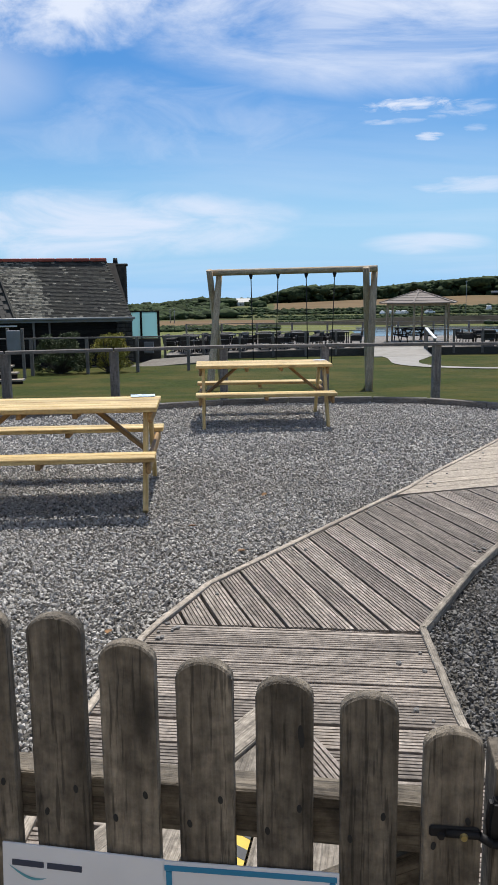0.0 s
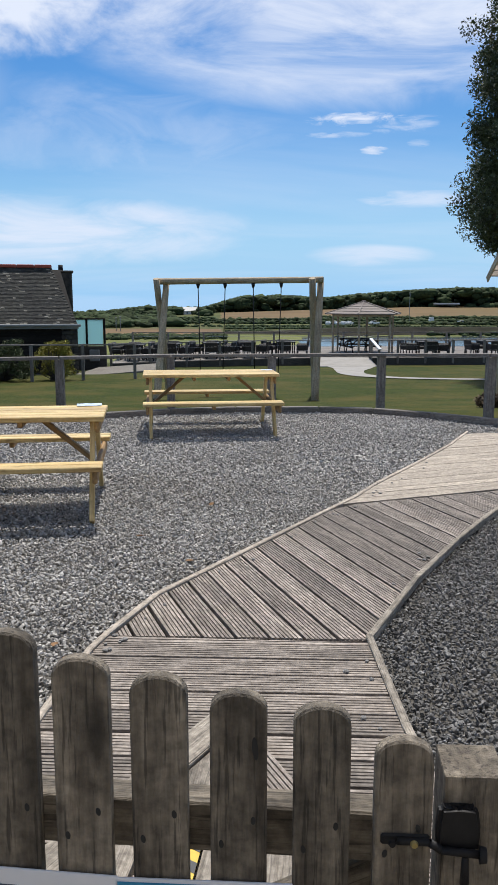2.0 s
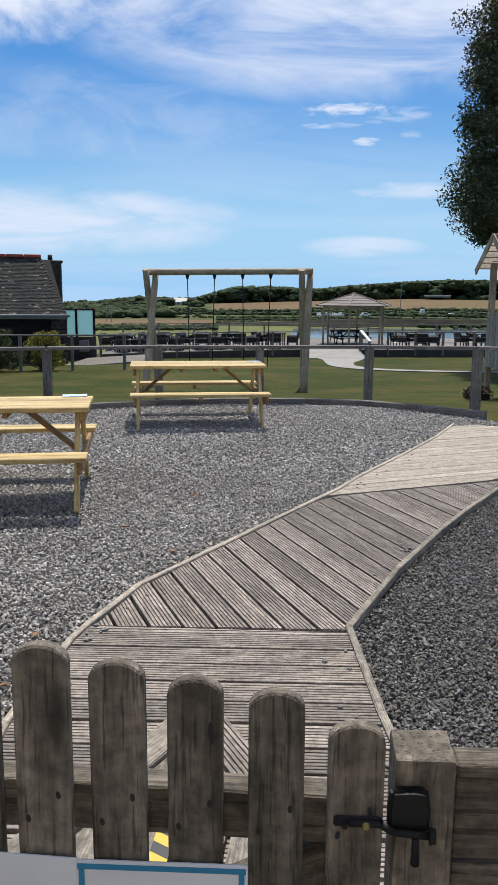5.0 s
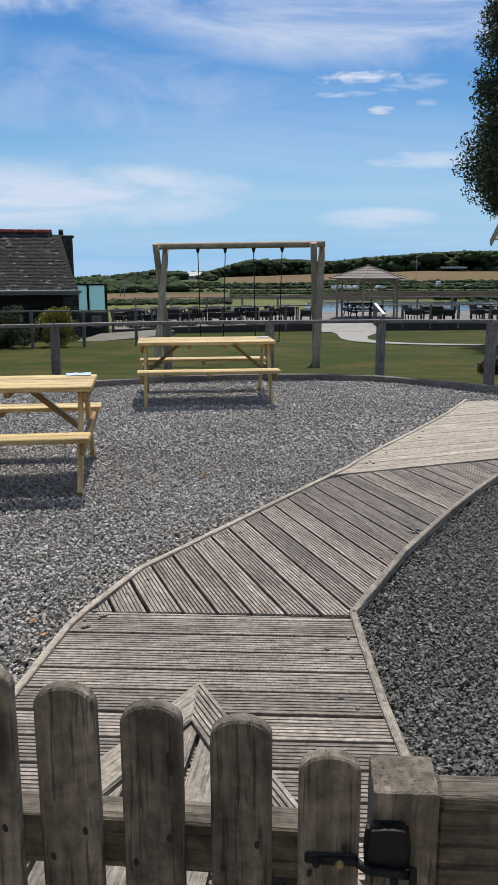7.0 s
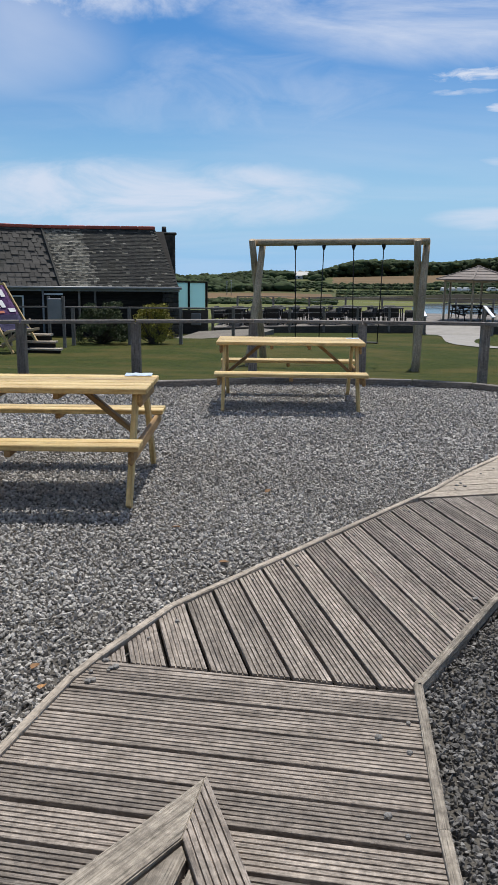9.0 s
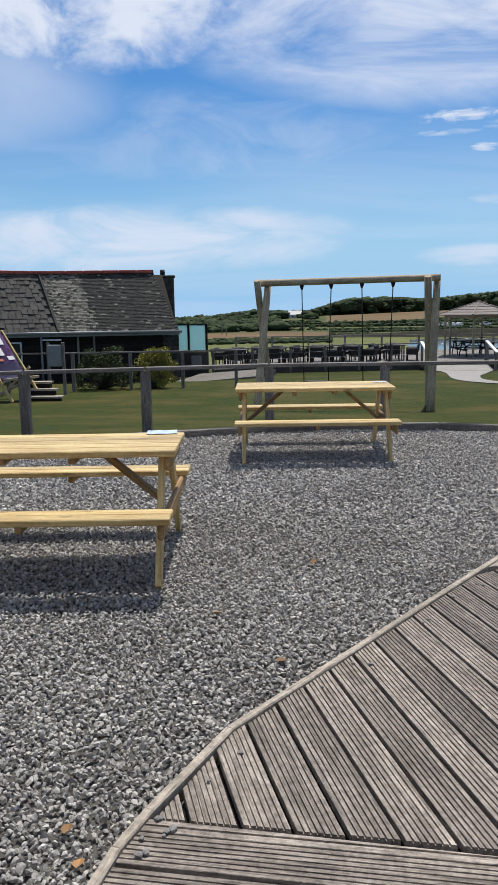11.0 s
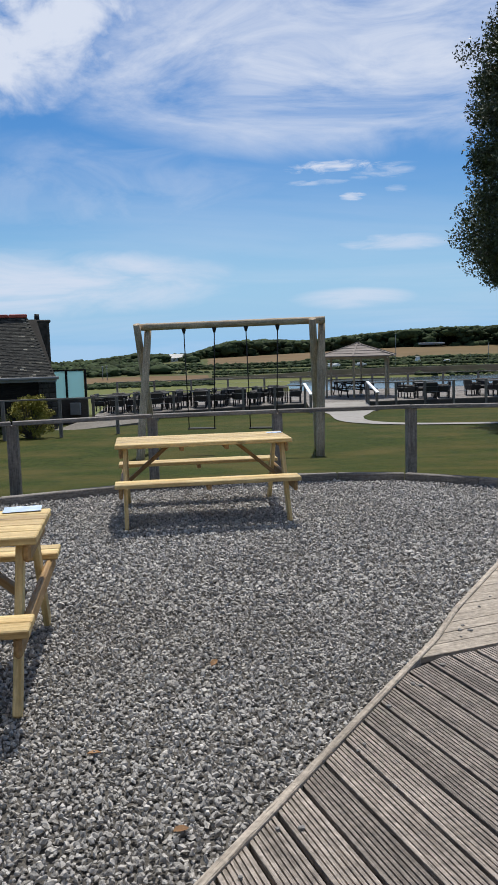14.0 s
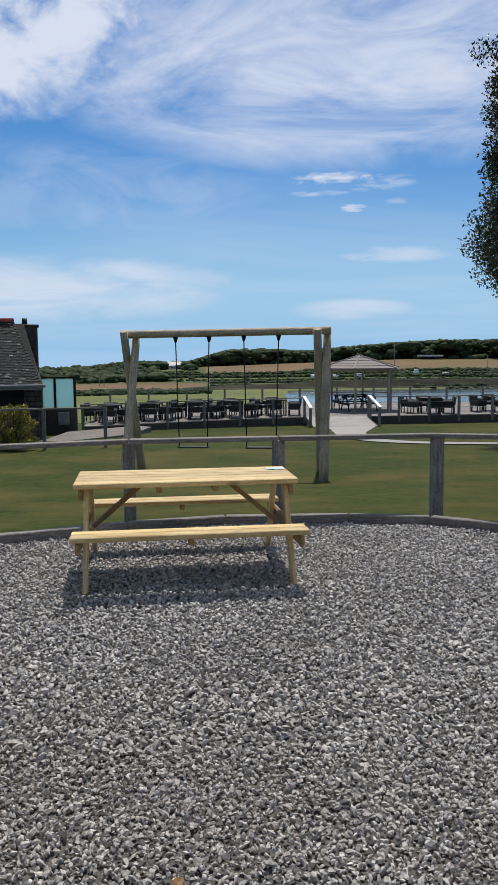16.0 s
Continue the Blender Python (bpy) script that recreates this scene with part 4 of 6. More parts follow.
# ---- house ----
def build_house():
    E = Vector((-5.07, 32.4, 0.0))
    u, v = Vector((-0.985, -0.17, 0.0)), Vector((-0.17, 0.985, 0.0))
    F = Matrix(((u.x, v.x, 0, E.x), (u.y, v.y, 0, E.y), (0, 0, 1, 0), (0, 0, 0, 1)))
    house = thing("house", F, "long low dark house with a patched old slate roof", "house")
    EAVE, RIDGE, BACK, LEN = 0.70, 2.96, 2.05, 12.5

    def roof_pt(s, f, lift=0.0):
        """A point on the front slope: s along the eave, f up the slope; the right verge leans in."""
        s2 = s + 0.95 * f
        z = EAVE + (RIDGE + (0.03 * (s - 4.45) if s > 4.45 else 0.0) - EAVE) * f
        nrm = Vector((0, -0.74, 0.67))
        return Vector((s2, BACK * f - 0.12, z)) + nrm * lift

    def slab(name, pts, mat_, label=""):
        bm = bmesh.new()
        lo = [bm.verts.new(p - Vector((0, 0, 0.10))) for p in pts]
        hi = [bm.verts.new(p) for p in pts]
        bm.faces.new(hi)
        bm.faces.new(lo[::-1])
        for i in range(len(pts)):
            j = (i + 1) % len(pts)
            bm.faces.new((hi[j], hi[i], lo[i], lo[j]))
        bmesh.ops.recalc_face_normals(bm, faces=bm.faces)
        return part(name, bm, mat_, house, label, F)

    roof = slab("roof", [roof_pt(0, 0), roof_pt(4.45, 0), roof_pt(4.45, 1), roof_pt(0, 1)], M["slate"], "old slate roof")
    slab("roof", [roof_pt(4.45, 0), roof_pt(LEN, 0), roof_pt(LEN, 1), roof_pt(4.45, 1)], M["slate"], "older slate roof")
    slab("roof", [roof_pt(0, 1), roof_pt(LEN, 1), Vector((LEN, 4.2, EAVE)), Vector((0, 4.2, EAVE))], M["slate"], "rear slate slope")

    def slate_verts(s0, s1, f0, f1, lift):
        t = 0.012
        return [roof_pt(s0, f0, lift + t), roof_pt(s1, f0, lift + t), roof_pt(s1, f1, lift), roof_pt(s0, f1, lift),
                roof_pt(s0, f0, lift - t), roof_pt(s1, f0, lift - t)]

    FACES = [(0, 1, 2, 3), (4, 5, 1, 0)]
    rnd = random.Random(5)
    data = {"slate": ([], []), "slate_pale": ([], [])}
    rows = 42
    for r in range(rows):
        f0, f1 = r / rows, (r + 1.25) / rows
        s = 0.02 + (r % 2) * 0.1
        while s < 4.4:
            w = rnd.uniform(0.10, 0.15)
            edge = 2.92 + 0.25 * noise.noise((r * 0.3, 0, 0)) + rnd.uniform(-0.1, 0.1)
            pale = s > edge and rnd.random() < 0.8 or rnd.random() < 0.05
            vs, fs = data["slate_pale" if pale else "slate"]
            b = len(vs)
            vs += slate_verts(s, min(s + w - 0.006, 4.45), f0, min(f1, 1), 0.012 + rnd.uniform(0, 0.008))
            fs += [tuple(b + i for i in q) for q in FACES]
            s += w
    for key, (vs, fs) in data.items():
        me = bpy.data.meshes.new("slating")
        me.from_pydata([tuple(p) for p in vs], [], fs)
        tagged(link_mesh("slating", me, M[key], F, roof, "lichened pale slates" if key == "slate_pale" else ""), kind="stuff")
    # larger patched slates of the older stretch
    rows = 14
    far_vs, far_fs = [], []
    for r in range(rows):
        f0, f1 = r / rows, min((r + 1.2) / rows, 1)
        s = 4.53 + (r % 2) * 0.17
        while s < 11.6:
            w = rnd.uniform(0.19, 0.31)
            vs = slate_verts(s, s + w - 0.026, f0, f1, 0.014 + rnd.uniform(0, 0.026))
            c = vs[0]
            if s > 8.2:
                far_fs += [tuple(len(far_vs) + i for i in q) for q in FACES]
                far_vs += vs
                s += w
                continue
            me = bpy.data.meshes.new("slate")
            me.from_pydata([tuple(p - c) for p in vs], [], FACES)
            link_mesh("slate", me, M["big_slate"], F @ Matrix.Translation(c), roof)
            s += w
    me = bpy.data.meshes.new("slating")
    me.from_pydata([tuple(p) for p in far_vs], [], far_fs)
    tagged(link_mesh("slating", me, M["big_slate"], F, roof), kind="stuff")

    beam("verge_strip", F @ roof_pt(4.47, 0, 0.05), F @ roof_pt(4.47, 1, 0.05), 0.09, 0.05, M["slate"], house)
    for i in range(16):
        a, b = roof_pt(0.7 * i * 0.98 - 0.02, 1, 0.02), roof_pt(0.7 * (i + 1) * 0.98 - 0.03, 1, 0.02)
        bm = bmesh.new()
        n = (b - a).length
        add_box(bm, n, 0.22, 0.13, None, 0.04, 2)
        part("ridge_tile", bm, M["red_tile"], house, "red clay ridge tile", axis_pose(F @ a, F @ b))
    pole("gutter", F @ Vector((-0.1, -0.2, EAVE - 0.04)), F @ Vector((LEN, -0.2, EAVE - 0.02)), 0.055, 0.055, M["gutter"], house, "grey plastic gutter", sides=10)
    beam("fascia", F @ Vector((-0.02, -0.11, EAVE - 0.09)), F @ Vector((LEN, -0.11, EAVE - 0.09)), 0.03, 0.16, M["gutter"], house)
    base = -1.75
    wall = thing_part("wall", house, F)
    for i in range(13):
        z = base + 0.18 * i
        if z > EAVE - 0.12:
            break
        for s0, s1 in ((0.62, 5.9), (6.9, 9.2), (10.3, LEN)) if -0.55 < z < 0.35 else ((0.62, LEN),):
            beam("cladding_board", F @ Vector((s0, 0.1, z + 0.09)), F @ Vector((s1, 0.1, z + 0.09)), 0.05, 0.174, M["dark_wall"], wall, bevel=0.006)
    bm = bmesh.new()
    add_box(bm, LEN - 0.4, 3.6, EAVE - base, pose(LEN / 2 + 0.1, 2.05, (EAVE + base) / 2))
    part("core", bm, M["dark_wall"], wall, m=F)
    gb = bmesh.new()
    ga = [gb.verts.new(p) for p in ((0.02, 0.0, base), (0.02, 4.1, base), (0.02, 4.1, EAVE - 0.1), (0.6, 1.95, RIDGE - 0.12), (0.02, 0.0, EAVE - 0.12))]
    gb2 = [gb.verts.new(p.co + Vector((0.3, 0, 0))) for p in ga]
    gb.faces.new(ga)
    gb.faces.new(gb2[::-1])
    for i in range(5):
        gb.faces.new((ga[(i + 1) % 5], ga[i], gb2[i], gb2[(i + 1) % 5]))
    bmesh.ops.recalc_face_normals(gb, faces=gb.faces)
    part("gable", gb, M["rubble"], house, "dark rubble stone gable", F)
    corner = thing_part("quoin_pier", house, F)
    for i in range(14):
        z = base + 0.17 * i
        if z > EAVE - 0.2:
            break
        k = 0.0
        while k < 0.58:
            w = min(rnd.uniform(0.16, 0.34), 0.62 - k)
            bm = box_bm(w - 0.012, 0.16, 0.155, 0.02)
            part("stone", bm, M["rubble"], corner, m=F @ pose(0.02 + k + w / 2, -0.02 + rnd.uniform(-0.015, 0.015), z + 0.085))
            k += w
    for s0, s1 in ((5.9, 6.9), (9.2, 10.3)):
        win = part("window", box_bm(s1 - s0, 0.06, 0.9, 0.01), M["car_glass"], house, "dark window with white frame", F @ pose((s0 + s1) / 2, 0.12, -0.1))
        for dx, dz, sx, sz in ((0, 0.43, s1 - s0, 0.06), (0, -0.43, s1 - s0, 0.06), (-(s1 - s0) / 2 + 0.03, 0, 0.06, 0.8), ((s1 - s0) / 2 - 0.03, 0, 0.06, 0.8), (0, 0, 0.04, 0.8)):
            part("frame", box_bm(sx, 0.05, sz, 0.006), M["white"], win, m=F @ pose((s0 + s1) / 2 + dx, 0.075, -0.1 + dz))
    pole("downpipe", F @ Vector((5.15, -0.1, EAVE - 0.1)), F @ Vector((5.15, -0.1, base)), 0.04, 0.04, M["gutter"], house, sides=10)
    beam("bracket", F @ Vector((5.1, -0.1, 0.42)), F @ Vector((4.4, -0.14, 0.42)), 0.05, 0.06, M["white"], house)
    for s in (3.2, 3.8):
        beam("wall_post", F @ Vector((s, -0.02, EAVE - 0.15)), F @ Vector((s, -0.02, -0.6)), 0.07, 0.07, M["fence"], house)
    chim = part("chimney", box_bm(0.84, 0.66, 3.92, 0.06), M["rubble"], house, "dark stone chimney", F @ pose(0.55, 2.55, 0.87))
    part("chimney_cap", box_bm(0.66, 0.72, 0.10, 0.03), M["rubble"], chim, m=F @ pose(0.40, 2.55, 2.78))
    pole("chimney_pot", F @ Vector((0.58, 2.45, 2.72)), F @ Vector((0.58, 2.45, 3.06)), 0.11, 0.09, M["black"], chim, sides=14)
    pole("security_lamp", F @ Vector((0.75, 2.1, 2.62)), F @ Vector((0.75, 1.95, 2.62)), 0.07, 0.06, M["white"], chim, sides=12)


def thing_part(name, parent, m):
    """An empty that groups pieces under a thing."""
    ob = new(name)
    ob.empty_display_size = 0.1
    return place(ob, m, parent)


M["big_slate"] = surface("large_grey_slate", (0.024, 0.022, 0.020), (0.080, 0.073, 0.066), (1, 1, 1), 6, 5, 0.7, 0.4, 30, vary=0.45, stain=0.4, stain_scale=1.5)
build_house()

# ---- paved strip, glass screen ----
bm = bmesh.new()
prism(bm, [(-12, 30.4), (-4.6, 31.3), (-2.2, 33.8), (-1.6, 36.8), (-2.2, 37.4), (-4.7, 35.2), (-5.0, 32.6), (-12, 31.2)], -1.55, -1.20)
tagged(part("pavement", bm, M["earth"]), "pale paved strip along the house", "pavement", kind="structure")

screen = thing("glass_screen", pose(-5.0, 36.3, -1.4), "aqua frosted glass windbreak between dark posts", "screen")
for x0, x1 in ((-6.1, -5.33), (-5.24, -4.58)):
    part("pane", box_bm(x1 - x0, 0.02, 1.12), M["frosted"], screen, "aqua frosted glass", pose((x0 + x1) / 2, 36.2, 0.23))
for x in (-6.16, -5.285, -4.52):
    beam("post", (x, 36.2, -1.5), (x, 36.2, 0.84), 0.09, 0.09, M["dark_wall"], screen)
beam("cap", (-6.2, 36.2, 0.83), (-4.48, 36.2, 0.83), 0.07, 0.05, M["dark_wall"], screen)
part("plinth", box_bm(1.7, 0.16, 1.15, 0.01), M["stained"], screen, m=pose(-5.3, 36.2, -0.93))
tagged(part("meter_box", box_bm(0.42, 0.2, 0.5, 0.02), M["gutter"], m=pose(-4.95, 36.0, -0.75)), "grey plastic box on the screen's plinth", "box")

# ---- lawn fence by the house ----
fence2 = thing("garden_fence", pose(-5, 27, -0.95), "thin grey timber post and rail fence across the lawn", "fence")
FP = [(-12.2, 23.4), (-10.6, 24.2), (-9.0, 25.0), (-7.3, 25.9), (-5.72, 26.75), (-4.2, 27.55), (-2.55, 28.35)]
for x, y in FP:
    g = ground_z(x, y)
    beam("post", (x, y, g - 0.1), (x, y, g + 1.2), 0.10, 0.10, M["fence"], fence2, up=(0, 1, 0))
for p, q in zip(FP, FP[1:]):
    for h in (1.18, 0.62):
        if h < 1 and p[1] < 29:
            continue
        beam("rail", (*p, ground_z(*p) + h), (*q, ground_z(*q) + h), 0.07, 0.05, M["fence"], fence2)

# ---- terrace ----
TZ = -1.2
terrace = thing("terrace", pose(5, 45, TZ), "raised timber terrace with grey boards", "terrace", kind="structure")
FRONT = [(-4.4, 37.4), (-1.0, 38.9), (2.2, 40.1), (5.25, 40.8)]
FRONT_R = [(8.2, 40.8), (12.5, 40.9), (24.0, 41.6)]
TPOLY = [(-4.4, 37.45), (-1.0, 38.95), (2.2, 40.15), (5.25, 40.85), (8.2, 40.85), (12.5, 40.95), (24, 41.65), (24, 51), (-4.6, 51)]
for i in range(50):
    y0 = 37.2 + 0.28 * i
    pl = clip_half(clip_half(TPOLY, (0, 1), y0 + 0.272), (0, -1), -y0)
    if len(pl) > 2:
        bm = bmesh.new()
        cx = sum(p[0] for p in pl) / len(pl)
        s = sum(pl[k][0] * pl[(k + 1) % len(pl)][1] - pl[(k + 1) % len(pl)][0] * pl[k][1] for k in range(len(pl)))
        prism(bm, [(x - cx, y - y0) for x, y in (pl if s > 0 else pl[::-1])], -0.04, 0)
        part("board", bm, M["fence"], terrace, m=pose(cx, y0, TZ))
for line in (FRONT, FRONT_R, [(-4.4, 37.4), (-4.6, 51.0)]):
    for p, q in zip(line, line[1:]):
        beam("fascia_board", (*p, TZ - 0.22), (*q, TZ - 0.22), 0.05, 0.40, M["stained"], terrace)


def railing(points, label, step):
    r = thing("railing", pose(*points[0], TZ), label, "railing")
    for p, q in zip(points, points[1:]):
        p, q = Vector(p), Vector(q)
        n = max(1, round((q - p).length / step))
        for i in range(n + (1 if tuple(q) == tuple(points[-1]) else 0)):
            c = p + (q - p) * (i / n)
            beam("post", (c.x, c.y, TZ - 0.3), (c.x, c.y, TZ + 0.90), 0.11, 0.11, M["fence"], r, up=(0, 1, 0))
        beam("rail", (*p, TZ + 0.88), (*q, TZ + 0.88), 0.12, 0.045, M["fence"], r)
        for h in (0.62, 0.36):
            pole("wire", (*p, TZ + h), (*q, TZ + h), 0.006, 0.006, M["steel"], r, sides=5)
    return r


railing(FRONT, "grey timber railing along the terrace edge", 1.65)
railing(FRONT_R, "grey timber railing along the terrace edge", 1.6)
railing([(-4.6, 51.0), (24.0, 51.0)], "grey timber railing at the estuary side", 2.2)

# ramp and path
ramp = thing("ramp", pose(6.7, 39.9, -1.5), "pale concrete ramp up to the terrace", "ramp", kind="structure")
bm = bmesh.new()
lo = [bm.verts.new(p) for p in ((5.3, 38.7, -1.9), (8.15, 38.7, -1.9), (8.15, 40.9, -1.9), (5.3, 40.9, -1.9))]
hi = [bm.verts.new(p) for p in ((5.3, 38.7, ground_z(6, 38.7) + 0.03), (8.15, 38.7, ground_z(6, 38.7) + 0.03), (8.15, 40.9, TZ + 0.004), (5.3, 40.9, TZ + 0.004))]
bm.faces.new(hi)
bm.faces.new(lo[::-1])
for i in range(4):
    j = (i + 1) % 4
    bm.faces.new((lo[i], lo[j], hi[j], hi[i]))
bmesh.ops.recalc_face_normals(bm, faces=bm.faces)
part("slab", bm, M["concrete"], ramp)
for x in (5.2, 8.25):
    hr = thing("handrail", pose(x, 39.8, -1.4), "sloping timber handrail with a pale top beside the ramp", "handrail", "handrails of the ramp")
    beam("post", (x, 38.9, -1.7), (x, 38.9, -0.62), 0.11, 0.11, M["fence"], hr, up=(0, 1, 0))
    beam("post", (x, 40.7, -1.5), (x, 40.7, -0.28), 0.11, 0.11, M["fence"], hr, up=(0, 1, 0))
    beam("rail", (x, 38.7, -0.66), (x, 40.9, -0.26), 0.15, 0.05, M["white"], hr)


def build_path():
    mid = [(6.9, 38.9), (6.5, 36.5), (5.95, 34.0), (5.6, 31.5), (5.75, 29.6), (6.6, 28.1), (8.4, 27.1), (11, 26.6), (15, 26.4), (22, 26.6), (34, 27.5)]
    half = [1.2, 0.85, 0.6, 0.5, 0.46, 0.42, 0.40, 0.4, 0.4, 0.4, 0.4]
    pts = []
    for i in range(len(mid) - 1):
        for k in range(4):
            f = k / 4
            p = [Vector(mid[max(i - 1, 0)]), Vector(mid[i]), Vector(mid[i + 1]), Vector(mid[min(i + 2, len(mid) - 1)])]
            c = 0.5 * (2 * p[1] + (p[2] - p[0]) * f + (2 * p[0] - 5 * p[1] + 4 * p[2] - p[3]) * f * f + (3 * p[1] - p[0] - 3 * p[2] + p[3]) * f ** 3)
            pts.append((c, half[i] + (half[i + 1] - half[i]) * f))
    bm = bmesh.new()
    prev = None
    for i, (c, h) in enumerate(pts):
        d = (pts[min(i + 1, len(pts) - 1)][0] - pts[max(i - 1, 0)][0]).normalized()
        n = Vector((-d.y, d.x))
        row = []
        for s in (1, -1):
            q = c + n * h * s
            row.append(bm.verts.new((q.x, q.y, ground_z(q.x, q.y) + 0.025)))
        if prev:
            bm.faces.new((prev[0], prev[1], row[1], row[0]))
        prev = row
    bmesh.ops.recalc_face_normals(bm, faces=bm.faces)
    for f in bm.faces:
        if f.normal.z < 0:
            f.normal_flip()
    tagged(part("path", bm, M["concrete"]), "pale concrete path curving across the lawn", "path", kind="structure")


build_path()


# ---- gazebo ----
def build_gazebo(cx, cy):
    g = thing("gazebo", pose(cx, cy, TZ), "hexagonal timber gazebo with a shingled roof", "gazebo")
    R, EA, AP = 2.25, 0.93, 1.58
    ring = lambda r, z, k, o=0.0: Vector((cx + r * math.cos(radians(60 * k + 12 + o)), cy + r * math.sin(radians(60 * k + 12 + o)), z))
    roof = thing_part("roof", g, pose(cx, cy, EA))
    for k in range(6):
        for r in range(5):
            f0, f1 = r / 5, (r + 1.08) / 5
            a0, a1 = ring(R, EA, k).lerp(Vector((cx, cy, AP)), f0), ring(R, EA, k + 1).lerp(Vector((cx, cy, AP)), f0)
            b0, b1 = ring(R, EA, k).lerp(Vector((cx, cy, AP)), min(f1, 1)), ring(R, EA, k + 1).lerp(Vector((cx, cy, AP)), min(f1, 1))
            bm = bmesh.new()
            up = Vector((0, 0, 0.025))
            vs = [bm.verts.new(p) for p in (a0 + up, a1 + up, b1, b0, a0 - up, a1 - up)]
            bm.faces.new(vs[:4])
            bm.faces.new((vs[4], vs[5], vs[1], vs[0]))
            part("shingle_course", bm, M["shingle"], roof)
        beam("hip_cap", ring(R + 0.02, EA + 0.03, k), Vector((cx, cy, AP + 0.03)), 0.09, 0.03, M["shingle"], roof)
        beam("post", ring(1.78, TZ, k), ring(1.78, EA + 0.05, k), 0.10, 0.10, M["log"], g, up=(0, 1, 0))
        beam("eave_beam", ring(1.78, EA - 0.08, k), ring(1.78, EA - 0.08, k + 1), 0.06, 0.14, M["log"], g)
        if k not in (3, 4):
            beam("side_rail", ring(1.78, TZ + 0.85, k), ring(1.78, TZ + 0.85, k + 1), 0.07, 0.05, M["fence"], g)
    part("finial", box_bm(0.2, 0.2, 0.07, 0.02), M["shingle"], g, m=pose(cx, cy, AP + 0.04))


M["shingle"] = surface("grey_brown_shingle", (0.16, 0.135, 0.12), (0.30, 0.26, 0.235), (1, 1, 1), 12, 6, 0.85, 0.4, 30, vary=0.12, stain=0.3)
build_gazebo(8.65, 45.0)


# ---- terrace furniture ----
def rattan_chair():
    c = thing("wicker_chair", Matrix(), "dark woven rattan armchair on the terrace", "chair", "wicker chairs on the terrace")
    for x in (-0.24, 0.24):
        for y in (-0.24, 0.24):
            beam("leg", (x, y, 0), (x, y, 0.42), 0.045, 0.045, M["rattan"], c, up=(0, 1, 0))
    part("seat", box_bm(0.56, 0.54, 0.16, 0.03), M["rattan"], c, m=pose(0, 0, 0.37))
    part("backrest", box_bm(0.60, 0.07, 0.42, 0.03), M["rattan"], c, m=pose(0, 0.28, 0.60, -8))
    for x in (-0.27, 0.27):
        part("armrest", box_bm(0.07, 0.52, 0.28, 0.02), M["rattan"], c, m=pose(x, 0.0, 0.50))
    return c


def terrace_table():
    t = thing("dining_table", Matrix(), "dark square rattan table on the terrace", "table", "tables on the terrace")
    part("tabletop", box_bm(0.95, 0.95, 0.05, 0.01), M["rattan"], t, m=pose(0, 0, 0.73))
    for x in (-0.42, 0.42):
        for y in (-0.42, 0.42):
            beam("leg", (x, y, 0), (x, y, 0.71), 0.06, 0.06, M["rattan"], t, up=(0, 1, 0))
    return t


rnd = random.Random(8)
chair0, table0 = rattan_chair(), terrace_table()
first = True
for gx, gy in ((-1.75, 40.5), (0.25, 41.1), (1.98, 41.7), (4.05, 42.2), (11.45, 42.15), (14.9, 42.5), (18.1, 42.8), (-3.5, 39.6)):
    tm = pose(gx, gy, TZ + 0.002, 0, 0, rnd.uniform(-12, 12))
    if first:
        table0.matrix_basis = tm
    else:
        copy_thing(table0, tm)
    for dx, dy, a in ((-0.85, 0, 90), (0.85, 0, -90), (0, -0.85, 180), (0, 0.85, 0), (-0.85, 0.65, 70), (0.85, -0.6, -110)):
        cm = pose(gx + dx + rnd.uniform(-0.1, 0.1), gy + dy + rnd.uniform(-0.1, 0.1), TZ + 0.002, 0, 0, a + rnd.uniform(-15, 15))
        if first:
            chair0.matrix_basis = cm
            first = False
        else:
            copy_thing(chair0, cm)


def dark_picnic(m):
    t = copy_thing(table_far, m)
    t.name = "shaded_picnic_table"
    t["label"] = "old dark timber picnic table under the gazebo"
    t["group"] = ""
    for o in t.children:
        me = o.data.copy()
        me.materials[0] = M["dark_wall"]
        o.data = me
    return t


dark_picnic(pose(8.5, 44.3, TZ + 0.002, 0, 0, 8))
dark_picnic(pose(8.4, 46.0, TZ + 0.002, 0, 0, 4))


# ---- leaves ----
def leaf_mesh(name, centres, per, spread, size, seed, squash=0.8):
    """Many small folded leaves scattered round centres."""
    g = np.random.default_rng(seed)
    c = np.repeat(np.array(centres, float), per, axis=0)
    n = len(c)
    d = g.normal(size=(n, 3))
    d /= np.linalg.norm(d, axis=1, keepdims=True)
    r = spread * g.random((n, 1)) ** 0.45
    p = c + d * r * np.array([1, 1, squash])
    a = g.normal(size=(n, 3))
    a /= np.linalg.norm(a, axis=1, keepdims=True)
    b = np.cross(a, g.normal(size=(n, 3)))
    b /= np.linalg.norm(b, axis=1, keepdims=True)
    s = size * g.uniform(0.6, 1.3, (n, 1))
    nrm = np.cross(a, b)
    v = np.stack([p - a * s, p + b * s * 0.45 + nrm * s * 0.15, p + a * s, p - b * s * 0.45 + nrm * s * 0.15], 1).reshape(-1, 3)
    me = bpy.data.meshes.new(name)
    me.vertices.add(len(v))
    me.vertices.foreach_set("co", v.ravel())
    idx = np.arange(len(v)).reshape(-1, 4)
    me.loops.add(idx.size)
    me.loops.foreach_set("vertex_index", idx.ravel())
    me.polygons.add(n)
    me.polygons.foreach_set("loop_start", np.arange(n) * 4)
    me.update()
    me.validate()
    return me


